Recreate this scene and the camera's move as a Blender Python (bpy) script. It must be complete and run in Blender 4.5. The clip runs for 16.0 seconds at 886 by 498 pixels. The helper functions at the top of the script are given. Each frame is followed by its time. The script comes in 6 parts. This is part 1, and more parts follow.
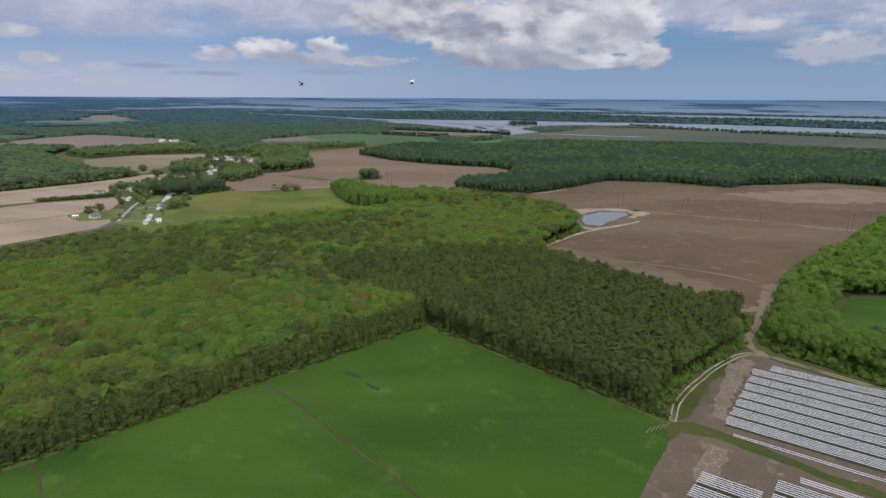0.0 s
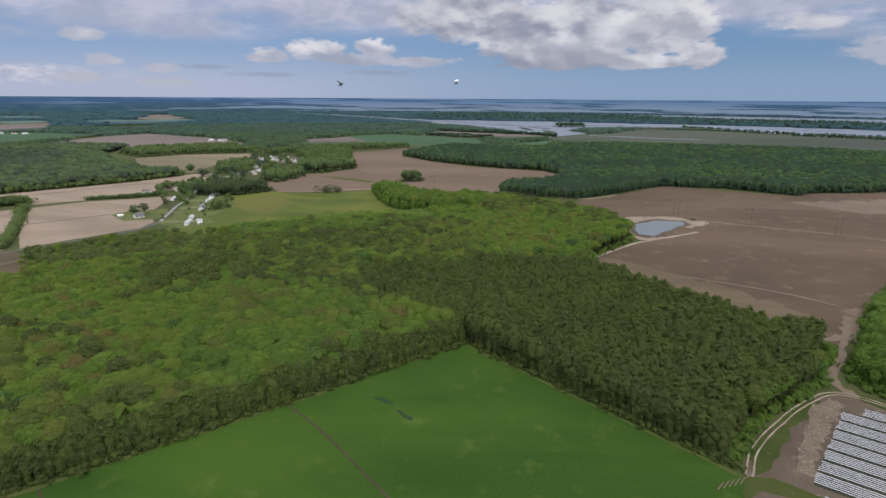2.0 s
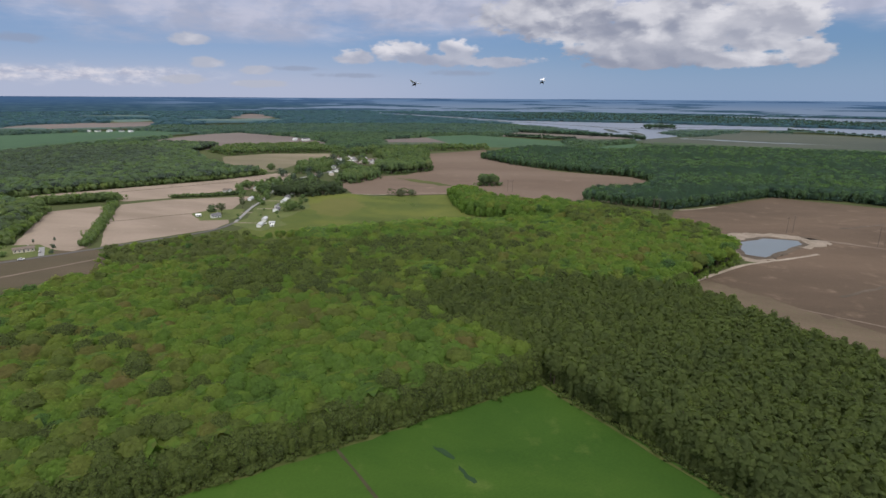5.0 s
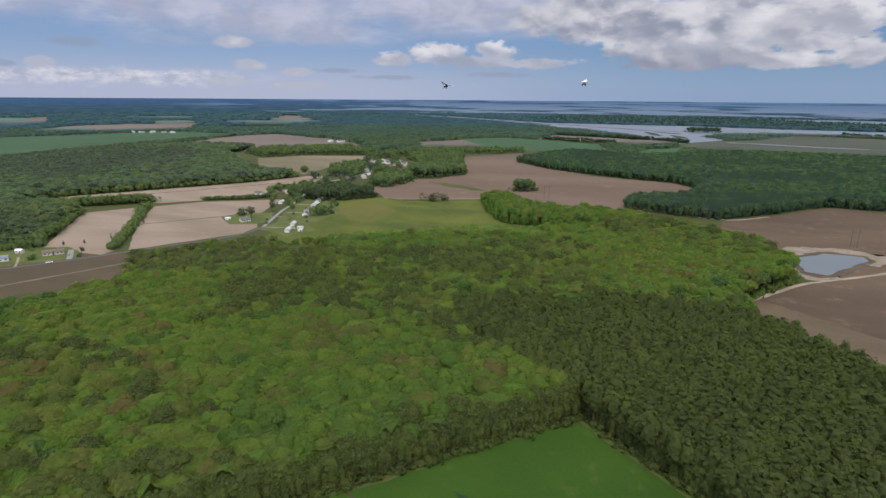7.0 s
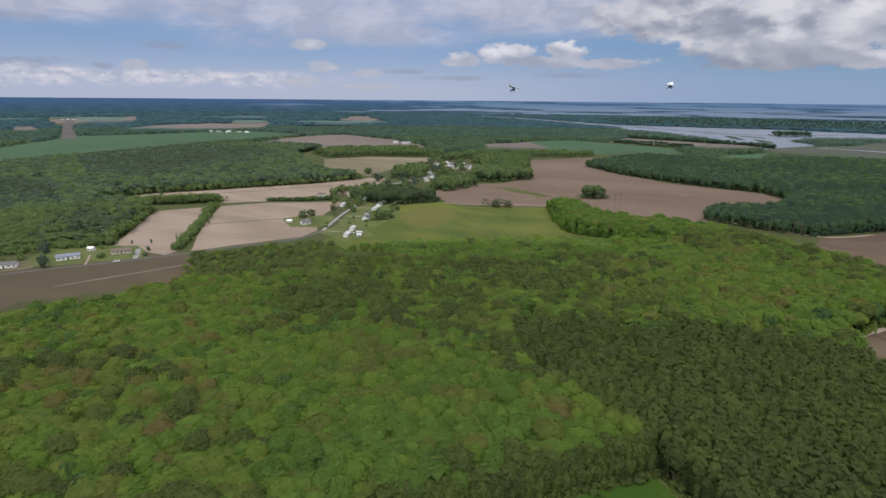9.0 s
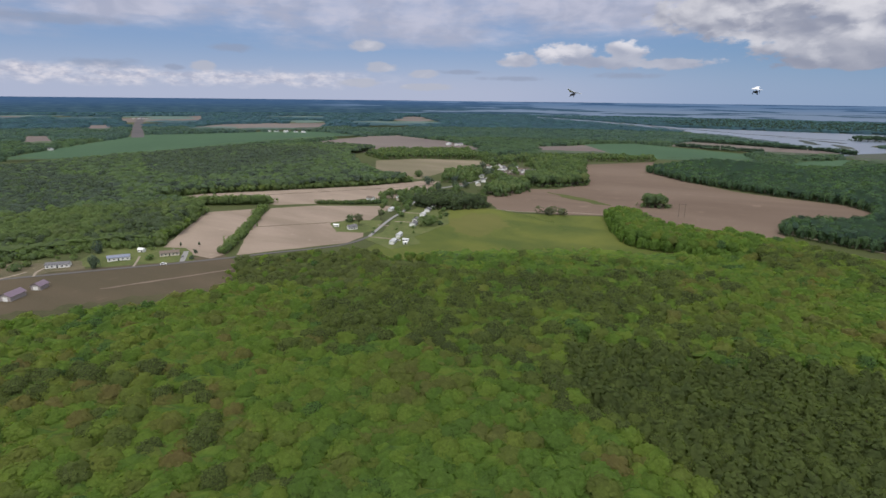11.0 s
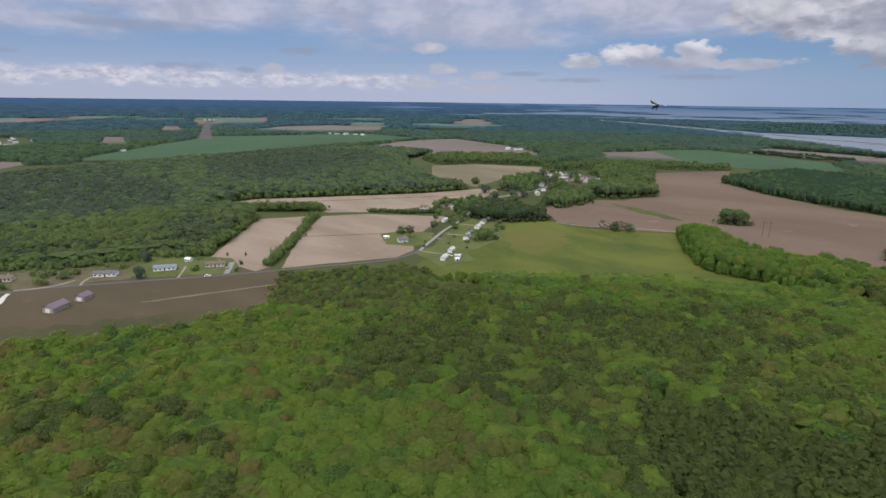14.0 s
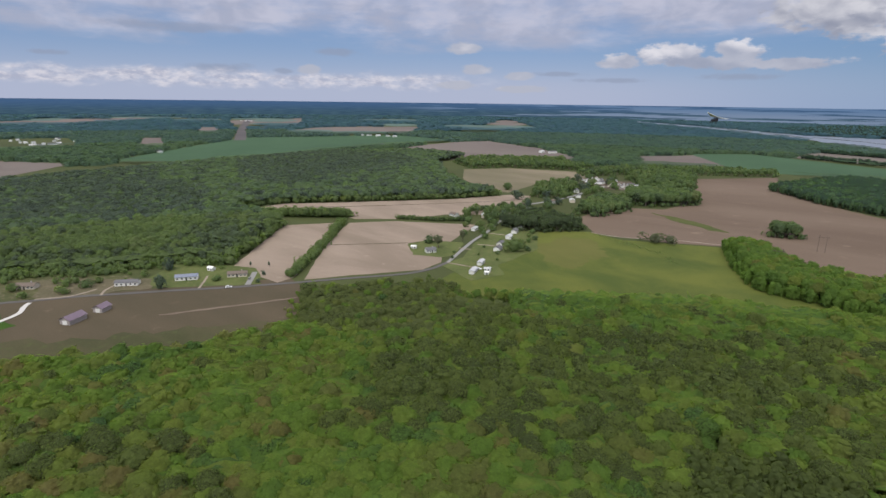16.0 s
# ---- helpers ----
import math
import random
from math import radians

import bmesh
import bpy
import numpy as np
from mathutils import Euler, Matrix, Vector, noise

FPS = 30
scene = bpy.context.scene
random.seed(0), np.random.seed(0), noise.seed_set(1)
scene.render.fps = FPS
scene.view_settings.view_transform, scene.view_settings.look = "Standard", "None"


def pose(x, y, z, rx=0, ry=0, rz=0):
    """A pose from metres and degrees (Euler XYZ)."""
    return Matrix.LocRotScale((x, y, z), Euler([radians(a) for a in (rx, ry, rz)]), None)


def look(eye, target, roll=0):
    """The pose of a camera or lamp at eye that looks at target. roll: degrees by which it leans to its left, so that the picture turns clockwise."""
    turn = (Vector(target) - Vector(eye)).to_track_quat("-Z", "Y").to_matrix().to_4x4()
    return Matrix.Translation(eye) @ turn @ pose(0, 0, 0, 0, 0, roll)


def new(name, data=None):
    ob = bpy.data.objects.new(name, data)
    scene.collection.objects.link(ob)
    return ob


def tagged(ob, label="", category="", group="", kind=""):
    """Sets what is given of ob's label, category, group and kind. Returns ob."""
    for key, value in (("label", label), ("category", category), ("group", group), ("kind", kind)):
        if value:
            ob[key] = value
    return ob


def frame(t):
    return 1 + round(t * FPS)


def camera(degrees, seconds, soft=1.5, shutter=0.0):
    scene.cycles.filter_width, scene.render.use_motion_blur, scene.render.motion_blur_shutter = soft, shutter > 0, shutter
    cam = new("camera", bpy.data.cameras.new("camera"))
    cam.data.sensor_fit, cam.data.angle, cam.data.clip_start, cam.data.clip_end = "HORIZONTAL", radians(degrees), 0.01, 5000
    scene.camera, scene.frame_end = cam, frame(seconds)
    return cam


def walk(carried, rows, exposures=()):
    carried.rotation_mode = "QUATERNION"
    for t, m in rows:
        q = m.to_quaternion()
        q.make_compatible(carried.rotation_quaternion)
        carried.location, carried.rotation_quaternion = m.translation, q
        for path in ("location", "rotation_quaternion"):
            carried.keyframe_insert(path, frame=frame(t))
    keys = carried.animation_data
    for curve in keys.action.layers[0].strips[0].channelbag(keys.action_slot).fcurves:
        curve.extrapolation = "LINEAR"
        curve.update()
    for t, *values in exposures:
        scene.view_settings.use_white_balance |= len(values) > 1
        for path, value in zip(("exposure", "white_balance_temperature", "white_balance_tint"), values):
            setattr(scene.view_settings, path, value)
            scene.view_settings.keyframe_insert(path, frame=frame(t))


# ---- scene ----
cam = camera(77.84, 16.0, soft=1.5)
PATH = [
    (0, (4.76, 29.41, 120.00), (-0.56, 125.64, 93.32), 0.30),
    (0.5, (4.49, 35.07, 120.05), (-2.84, 131.18, 93.41), 0.32),
    (1, (4.22, 40.93, 120.09), (-5.32, 136.84, 93.44), 0.25),
    (1.5, (3.86, 47.01, 120.11), (-7.59, 142.70, 93.46), 0.30),
    (2, (3.02, 52.63, 120.15), (-9.91, 148.15, 93.52), 0.37),
    (2.5, (2.23, 58.32, 120.18), (-11.57, 153.71, 93.53), 0.38),
    (3, (1.54, 64.17, 120.25), (-14.36, 159.23, 93.60), 0.41),
    (3.5, (0.91, 69.77, 120.31), (-18.06, 164.26, 93.65), 0.41),
    (4, (-0.09, 75.59, 120.36), (-22.27, 169.37, 93.68), 0.39),
    (6.5, (-6.50, 104.31, 120.94), (-36.73, 195.88, 94.44), 0.39),
    (7, (-7.15, 109.44, 121.18), (-39.42, 200.32, 94.76), 0.41),
    (7.5, (-8.43, 115.08, 121.52), (-43.97, 204.75, 95.15), 0.41),
    (8, (-10.16, 120.69, 121.91), (-48.85, 209.06, 95.54), 0.43),
    (8.5, (-12.59, 126.29, 122.34), (-53.09, 213.83, 95.97), 0.46),
    (9, (-14.62, 131.59, 122.80), (-57.35, 218.07, 96.42), 0.50),
    (9.5, (-16.60, 136.78, 123.28), (-61.55, 222.12, 96.88), 0.50),
    (10, (-18.80, 142.12, 123.82), (-66.32, 226.06, 97.40), 0.58),
    (12.5, (-31.91, 167.93, 126.89), (-85.98, 247.86, 100.66), 0.65),
    (13, (-35.05, 172.74, 127.55), (-90.78, 251.54, 101.34), 0.69),
    (13.5, (-38.06, 177.75, 128.29), (-95.59, 255.22, 102.08), 0.70),
    (14, (-40.99, 182.69, 129.11), (-100.25, 258.86, 102.90), 0.72),
    (14.5, (-44.29, 187.67, 130.00), (-104.27, 263.27, 103.79), 0.75),
    (15, (-47.48, 192.18, 130.96), (-108.07, 267.31, 104.79), 0.67),
    (15.5, (-50.60, 197.12, 131.94), (-112.88, 270.85, 105.78), 0.75),
    (16, (-53.88, 201.75, 132.89), (-117.53, 274.30, 106.70), 0.74),
]
walk(cam, [(t, look(eye, target, roll)) for t, eye, target, roll in PATH])

# ---- world and sun ----
SUN_AZ, SUN_EL = radians(158.0), radians(58.0)      # clockwise from +y
world = bpy.data.worlds.new("sky")
scene.world = world
world.use_nodes = True
wt = world.node_tree
wt.nodes.clear()


class Nodes:
    """Short hand for building node trees."""

    def __init__(self, tree):
        self.tree = tree

    def add(self, kind, **sets):
        n = self.tree.nodes.new(kind)
        for k, v in sets.items():
            setattr(n, k, v)
        return n

    def put(self, socket, value):
        if isinstance(value, bpy.types.NodeSocket):
            self.tree.links.new(value, socket)
        else:
            socket.default_value = value

    def math(self, op, a, b=0.0, c=0.0, clamp=False):
        n = self.add("ShaderNodeMath", operation=op, use_clamp=clamp)
        for s, v in zip(n.inputs, (a, b, c)):
            self.put(s, v)
        return n.outputs[0]

    def mix(self, fac, a, b, blend="MIX"):
        n = self.add("ShaderNodeMix", data_type="RGBA", blend_type=blend)
        self.put(n.inputs[0], fac)
        self.put(n.inputs[6], a if isinstance(a, bpy.types.NodeSocket) else (*a, 1))
        self.put(n.inputs[7], b if isinstance(b, bpy.types.NodeSocket) else (*b, 1))
        return n.outputs[2]

    def noise(self, vec, scale, detail=4.0, rough=0.55, distort=0.0):
        n = self.add("ShaderNodeTexNoise")
        self.put(n.inputs["Vector"], vec)
        n.inputs["Scale"].default_value = scale
        n.inputs["Detail"].default_value = detail
        n.inputs["Roughness"].default_value = rough
        n.inputs["Distortion"].default_value = distort
        return n.outputs["Fac"]

    def step(self, v, lo, hi, out0=0.0, out1=1.0):
        n = self.add("ShaderNodeMapRange", interpolation_type="SMOOTHSTEP")
        for s, x in zip(n.inputs, (v, lo, hi, out0, out1)):
            self.put(s, x)
        return n.outputs[0]

    def combine(self, x, y, z):
        n = self.add("ShaderNodeCombineXYZ")
        for s, v in zip(n.inputs, (x, y, z)):
            self.put(s, v)
        return n.outputs[0]

    def split(self, vec):
        n = self.add("ShaderNodeSeparateXYZ")
        self.put(n.inputs[0], vec)
        return n.outputs

    def mapped(self, vec, scale=(1, 1, 1), rot=0.0, loc=(0, 0, 0)):
        n = self.add("ShaderNodeMapping")
        self.put(n.inputs[0], vec)
        n.inputs["Scale"].default_value = scale
        n.inputs["Rotation"].default_value = (0, 0, rot)
        n.inputs["Location"].default_value = loc
        return n.outputs[0]


w = Nodes(wt)
sky = w.add("ShaderNodeTexSky", sky_type="NISHITA", sun_disc=False, sun_elevation=SUN_EL, sun_rotation=SUN_AZ, altitude=100.0, air_density=1.0, dust_density=0.6, ozone_density=2.0)
ray = w.add("ShaderNodeTexCoord").outputs["Generated"]
dx, dy, dz = w.split(ray)
azim = w.math("MULTIPLY", w.math("ARCTAN2", dx, dy), 57.2958)                 # degrees, clockwise from +y
elev = w.math("MULTIPLY", w.math("ARCSINE", dz), 57.2958)
blue = w.mix(1.0, sky.outputs[0], (0.040, 0.059, 0.082), "MULTIPLY")
# the veil of damp air low over the land
east_damp = w.mix(w.step(elev, 0.8, 5.0), (0.27, 0.37, 0.53), (0.19, 0.30, 0.47))
west_damp = w.mix(w.step(elev, 1.5, 5.5), (0.40, 0.46, 0.62), (0.29, 0.385, 0.58))
damp = w.mix(w.step(azim, -35.0, 12.0), west_damp, east_damp)
clear = w.mix(w.step(elev, -1.0, 7.0, 0.95, 0.6), blue, damp)
# cloud field in degrees, with warped edges
flat = w.combine(azim, w.math("MULTIPLY", elev, 2.2), 0.0)
coarse = w.noise(w.mapped(flat, (0.5, 1, 1)), 0.14, 5.0, 0.6)
fine = w.noise(w.mapped(flat, loc=(31, 7, 0)), 0.75, 6.0, 0.6)
lumps = w.noise(w.mapped(flat, loc=(5, 90, 0)), 0.34, 7.0, 0.55, 0.4)


def cloud_mask(blobs, soft=0.5, wild=1.3):
    """Union of warped ellipses: centre azimuth, centre elevation, half width, half height in degrees."""
    total = None
    for a, e, hw, hh in blobs:
        u = w.math("DIVIDE", w.math("SUBTRACT", azim, a), hw)
        v = w.math("DIVIDE", w.math("SUBTRACT", elev, e), hh)
        r = w.math("SQRT", w.math("ADD", w.math("MULTIPLY", u, u), w.math("MULTIPLY", v, v)))
        m = w.math("SUBTRACT", 1.0, r)
        total = m if total is None else w.math("MAXIMUM", total, m)
    rough = w.math("MULTIPLY", w.math("ADD", w.math("SUBTRACT", fine, 0.5), w.math("SUBTRACT", lumps, 0.5)), wild)
    return w.step(w.math("ADD", total, rough), 0.0, soft)


# towering cumulus, the broken group beside it, small puffs and the low bank
big = cloud_mask([(-5.0, 7.4, 8.5, 2.4), (5.0, 6.2, 9.0, 3.0), (12.5, 6.4, 5.5, 3.4), (16.2, 3.9, 2.2, 1.4), (3.0, 3.4, 6.0, 0.9), (11.0, 3.4, 5.0, 0.9), (4.0, 5.2, 10.0, 2.6)], 0.3, 0.9)
group = cloud_mask([(-24.6, 3.7, 2.2, 0.8), (-20.0, 4.4, 3.4, 1.1), (-14.5, 4.2, 2.4, 1.3), (-17.0, 3.6, 6.5, 0.7), (-10.5, 3.4, 4.5, 0.6)], 0.42, 1.35)
east = cloud_mask([(24.0, 6.1, 3.2, 0.9), (31.0, 3.9, 5.0, 1.5), (38.0, 5.5, 6.0, 2.6)], 0.6, 1.4)
puffs = cloud_mask([(-38.2, 3.0, 1.9, 0.6), (-33.9, 2.35, 1.8, 0.5), (-33.6, 1.15, 3.4, 0.42), (-39.5, 4.9, 1.9, 0.6), (-54.5, 2.75, 1.3, 0.6), (-40.3, 1.45, 2.4, 0.5)], 0.4, 0.8)
smoke = cloud_mask([(-52.0, 4.35, 3.0, 0.5), (-62.5, 2.65, 4.0, 0.6), (-57.0, 2.5, 1.0, 0.3), (-76.0, 3.4, 2.0, 0.3), (-25.0, 2.0, 4.0, 0.3), (-14.0, 2.3, 4.0, 0.4), (-30.0, 2.6, 3.0, 0.3), (-66.0, 6.0, 8.0, 0.6)], 0.7, 1.0)
low = w.math("ABSOLUTE", w.math("SUBTRACT", w.math("ADD", elev, w.math("MULTIPLY", w.math("SUBTRACT", lumps, 0.5), 1.8)), 1.75))
bank = w.math("MULTIPLY", w.step(low, 0.2, 0.95, 1.0, 0.0), w.step(azim, -34.0, -46.0))
bank = w.math("MULTIPLY", bank, w.step(w.noise(w.mapped(flat, (1.0, 1.3, 1), 0.0, (3, 1, 0)), 0.5, 6.0, 0.62), 0.34, 0.62, 0.35, 1.0))
deck = w.math("MULTIPLY", w.step(w.math("ADD", elev, w.math("MULTIPLY", w.math("SUBTRACT", coarse, 0.5), 8.0)), 4.4, 7.6), w.step(w.math("ADD", coarse, w.math("MULTIPLY", lumps, 0.4)), 0.5, 0.8, 0.55, 1.0))
# light and shade inside the clouds; unseen overhead they are brightened for fill light
bent = w.add("ShaderNodeVectorMath", operation="ADD")
w.put(bent.inputs[0], flat)
wob = w.math("MULTIPLY", w.math("SUBTRACT", w.noise(w.mapped(flat, loc=(60, 20, 0)), 0.7, 5.0, 0.62), 0.5), 3.4)
w.put(bent.inputs[1], w.combine(wob, w.math("MULTIPLY", wob, -0.7), 0.0))


def heads(scale, loc):
    """Rounded cauliflower heads."""
    v = w.add("ShaderNodeTexVoronoi", feature="SMOOTH_F1")
    w.put(v.inputs["Vector"], w.mapped(bent.outputs[0], (1.0, 0.75, 1.0), 0.0, loc))
    v.inputs["Scale"].default_value, v.inputs["Smoothness"].default_value = scale, 0.35
    return w.math("SUBTRACT", 1.0, v.outputs["Distance"])


heap = w.math("ADD", w.math("MULTIPLY", heads(0.20, (12, 3, 0)), 0.65), w.math("MULTIPLY", heads(0.46, (2, 8, 0)), 0.35))
heap_low = w.math("ADD", w.math("MULTIPLY", heads(0.20, (11.4, 1.6, 0)), 0.65), w.math("MULTIPLY", heads(0.46, (1.6, 7.2, 0)), 0.35))
billow = w.noise(w.mapped(flat, (1.2, 1, 1), loc=(12, 3, 0)), 0.22, 4.0, 0.5, 0.3)
relief = w.step(w.math("SUBTRACT", heap, heap_low), -0.24, 0.20)
lift = w.math("ADD", billow, w.math("MULTIPLY", w.math("SUBTRACT", elev, 5.0), 0.03))
tone = w.step(lift, 0.44, 0.72)
base = w.step(w.math("ADD", elev, w.math("MULTIPLY", w.math("SUBTRACT", lumps, 0.5), 2.5)), 3.0, 5.2, -0.22, 0.0)
lit = w.math("ADD", w.math("ADD", w.step(w.math("ADD", lift, w.math("MULTIPLY", w.math("SUBTRACT", heap, 0.6), 0.35)), 0.36, 0.70), base), w.step(azim, 4.0, 13.0, -0.12, 0.32), clamp=True)
puffy = w.math("ADD", w.math("MULTIPLY", lit, 0.62), w.math("MULTIPLY", relief, 0.38))
white = w.mix(puffy, (0.29, 0.31, 0.385), (0.74, 0.73, 0.75))
crest = w.step(w.math("ADD", heap, w.math("MULTIPLY", w.math("SUBTRACT", elev, 4.0), 0.22)), 0.42, 0.80)
bright = w.mix(w.math("ADD", w.math("MULTIPLY", crest, 0.65), w.math("MULTIPLY", relief, 0.35)), (0.34, 0.37, 0.46), (0.80, 0.775, 0.79))
pale = w.mix(tone, (0.46, 0.48, 0.55), (0.70, 0.68, 0.70))
grey = w.mix(tone, (0.43, 0.445, 0.54), (0.58, 0.575, 0.66))
high = w.mix(w.step(elev, 12.0, 40.0), grey, (1.25, 1.25, 1.27))
c1 = w.mix(w.math("MULTIPLY", deck, 0.85), clear, high)
veil = w.math("MULTIPLY", w.step(elev, 3.2, 0.6), w.step(azim, -6.0, -34.0, 0.0, 0.55))
c1 = w.mix(veil, c1, (0.47, 0.50, 0.61))
c2 = w.mix(w.math("MULTIPLY", smoke, 0.6), c1, (0.29, 0.33, 0.43))
c3 = w.mix(w.math("MULTIPLY", bank, 0.9), c2, w.mix(w.step(fine, 0.35, 0.62), (0.43, 0.45, 0.55), (0.74, 0.71, 0.74)))
c3 = w.mix(w.math("MULTIPLY", puffs, 0.85), c3, pale)
c4 = w.mix(w.math("MULTIPLY", east, 0.85), c3, pale)
c5 = w.mix(w.math("MULTIPLY", group, 0.92), c4, bright)
c6 = w.mix(w.math("MULTIPLY", big, 0.96), c5, white)
back = w.add("ShaderNodeBackground")
w.put(back.inputs[0], w.mix(1.0, c6, (0.98, 0.985, 1.025), "MULTIPLY"))
back.inputs[1].default_value = 1.0
w.put(w.add("ShaderNodeOutputWorld").inputs[0], back.outputs[0])

sun = new("sun", bpy.data.lights.new("sun", "SUN"))
sun.data.energy, sun.data.angle, sun.data.color = 2.5, radians(34.0), (1.0, 0.95, 0.87)
way = Vector((math.sin(SUN_AZ) * math.cos(SUN_EL), math.cos(SUN_AZ) * math.cos(SUN_EL), math.sin(SUN_EL)))
sun.matrix_world = look(way * 3000, (0, 0, 0))


# ---- materials ----
def material(name, rough=0.9, metal=0.0, spec=0.3):
    m = bpy.data.materials.new(name)
    m.use_nodes = True
    n = Nodes(m.node_tree)
    p = m.node_tree.nodes["Principled BSDF"]
    p.inputs["Roughness"].default_value, p.inputs["Metallic"].default_value = rough, metal
    p.inputs["Specular IOR Level"].default_value = spec
    return m, n, p


def bump(n, p, height, strength, distance):
    b = n.add("ShaderNodeBump")
    b.inputs["Strength"].default_value, b.inputs["Distance"].default_value = strength, distance
    n.put(b.inputs["Height"], height)
    n.put(p.inputs["Normal"], b.outputs[0])


def soil(name, dark, light, pale, rot=0.0, furrow=0.0, pitch=0.08, patch=0.012, streak=(1, 1, 1), spots=0.62):
    """Worked or grassy ground: large patches, streaks along the working direction, fine clods."""
    m, n, p = material(name, 0.95, 0.0, 0.15)
    pos = n.add("ShaderNodeNewGeometry").outputs["Position"]
    turned = n.mapped(pos, streak, rot)
    a = n.noise(turned, patch, 5.0, 0.6, 0.5)
    b = n.noise(n.mapped(pos, (1, 1, 1), rot, (40, 90, 0)), patch * 6, 4.0, 0.6)
    c = n.noise(pos, 0.9, 4.0, 0.7)
    col = n.mix(n.step(a, 0.32, 0.68), dark, light)
    col = n.mix(n.math("MULTIPLY", n.step(b, spots, spots + 0.22), 0.7), col, pale)
    col = n.mix(0.35, col, n.mix(c, (0.3, 0.3, 0.3), (1.7, 1.7, 1.7)), "MULTIPLY")
    if furrow:
        wv = n.add("ShaderNodeTexWave", wave_type="BANDS", bands_direction="X")
        n.put(wv.inputs[0], n.mapped(pos, (1, 1, 1), rot))
        wv.inputs["Scale"].default_value, wv.inputs["Distortion"].default_value, wv.inputs["Detail"].default_value = pitch, 1.2, 2.0
        col = n.mix(n.math("MULTIPLY", wv.outputs["Fac"], furrow), col, dark)
    n.put(p.inputs["Base Color"], col)
    bump(n, p, c, 0.5, 0.3)
    return m


def leafage(name, tones, rough=0.75, reach=0.02, airy=0.26):
    """Leaves: a tone for the stand, for the tree and for the clump."""
    m, n, p = material(name, rough, 0.0, 0.2)
    geo = n.add("ShaderNodeNewGeometry")
    tint = n.add("ShaderNodeAttribute", attribute_name="tint").outputs["Fac"]
    solo = n.add("ShaderNodeObjectInfo").outputs["Random"]
    stand = n.noise(geo.outputs["Position"], reach, 3.0, 0.6)
    v = n.math("FRACT", n.math("ADD", tint, n.math("MULTIPLY", solo, 7.31)))
    v = n.math("ADD", n.math("MULTIPLY", v, 0.66), n.math("MULTIPLY", n.step(stand, 0.3, 0.7), 0.34))
    ramp = n.add("ShaderNodeValToRGB")
    ramp.color_ramp.elements[0].position, ramp.color_ramp.elements[0].color = 0.05, (*tones[0], 1)
    ramp.color_ramp.elements[1].position, ramp.color_ramp.elements[1].color = 0.97, (*tones[-1], 1)
    for k, t in enumerate(tones[1:-1]):
        e = ramp.color_ramp.elements.new(0.05 + 0.92 * (k + 1) / (len(tones) - 1))
        e.color = (*t, 1)
    n.put(ramp.inputs[0], v)
    grain = n.math("MULTIPLY", n.math("ADD", n.noise(geo.outputs["Position"], 0.8, 3.0, 0.65), n.noise(geo.outputs["Position"], 2.6, 3.0, 0.7)), 0.5)
    isle = n.math("MULTIPLY", n.step(geo.outputs["Random Per Island"], 0.0, 1.0, 0.90, 1.10), n.step(grain, 0.32, 0.68, 0.82, 1.19))
    col = n.mix(1.0, ramp.outputs[0], n.combine(isle, isle, isle), "MULTIPLY")
    n.put(p.inputs["Base Color"], col)
    glow = n.add("ShaderNodeBsdfTranslucent")
    n.put(glow.inputs[0], n.mix(1.0, col, (1.25, 1.3, 0.7), "MULTIPLY"))
    both = n.add("ShaderNodeMixShader")
    bump(n, p, grain, 0.65, 0.6)
    both.inputs[0].default_value = 0.56
    n.tree.links.new(p.outputs[0], both.inputs[1])
    n.tree.links.new(glow.outputs[0], both.inputs[2])
    # light falls through the gaps between the leaves
    gaps = n.add("ShaderNodeMixShader")
    gaps.inputs[0].default_value = airy
    n.tree.links.new(both.outputs[0], gaps.inputs[1])
    n.tree.links.new(n.add("ShaderNodeBsdfTransparent").outputs[0], gaps.inputs[2])
    n.tree.links.new(gaps.outputs[0], n.tree.nodes["Material Output"].inputs[0])
    return m


def plain(name, colour, rough=0.7, metal=0.0, vary=0.25, scale=1.5, spec=0.3):
    m, n, p = material(name, rough, metal, spec)
    pos = n.add("ShaderNodeNewGeometry").outputs["Position"]
    f = n.noise(pos, scale, 5.0, 0.65)
    n.put(p.inputs["Base Color"], n.mix(f, [v * (1 - vary) for v in colour], [min(1, v * (1 + vary)) for v in colour]))
    bump(n, p, f, 0.15, 0.05)
    return m


LEAF = leafage("spring_leaves", [(0.080, 0.150, 0.052), (0.102, 0.176, 0.044), (0.122, 0.204, 0.040), (0.142, 0.230, 0.042), (0.166, 0.250, 0.046), (0.184, 0.252, 0.050), (0.168, 0.218, 0.050), (0.158, 0.192, 0.052), (0.160, 0.172, 0.056)])
WARM_LEAF = leafage("budding_olive_leaves", [(0.150, 0.200, 0.050), (0.176, 0.232, 0.050), (0.192, 0.240, 0.052), (0.182, 0.204, 0.056), (0.186, 0.182, 0.060), (0.196, 0.158, 0.066)])
PINE = leafage("pine_needles", [(0.084, 0.113, 0.040), (0.095, 0.126, 0.042), (0.107, 0.139, 0.044), (0.121, 0.161, 0.047)], 0.8, 0.03, 0.16)
SPRING = leafage("young_bright_leaves", [(0.111, 0.187, 0.043), (0.131, 0.217, 0.045), (0.154, 0.247, 0.050)], 0.75, 0.05)
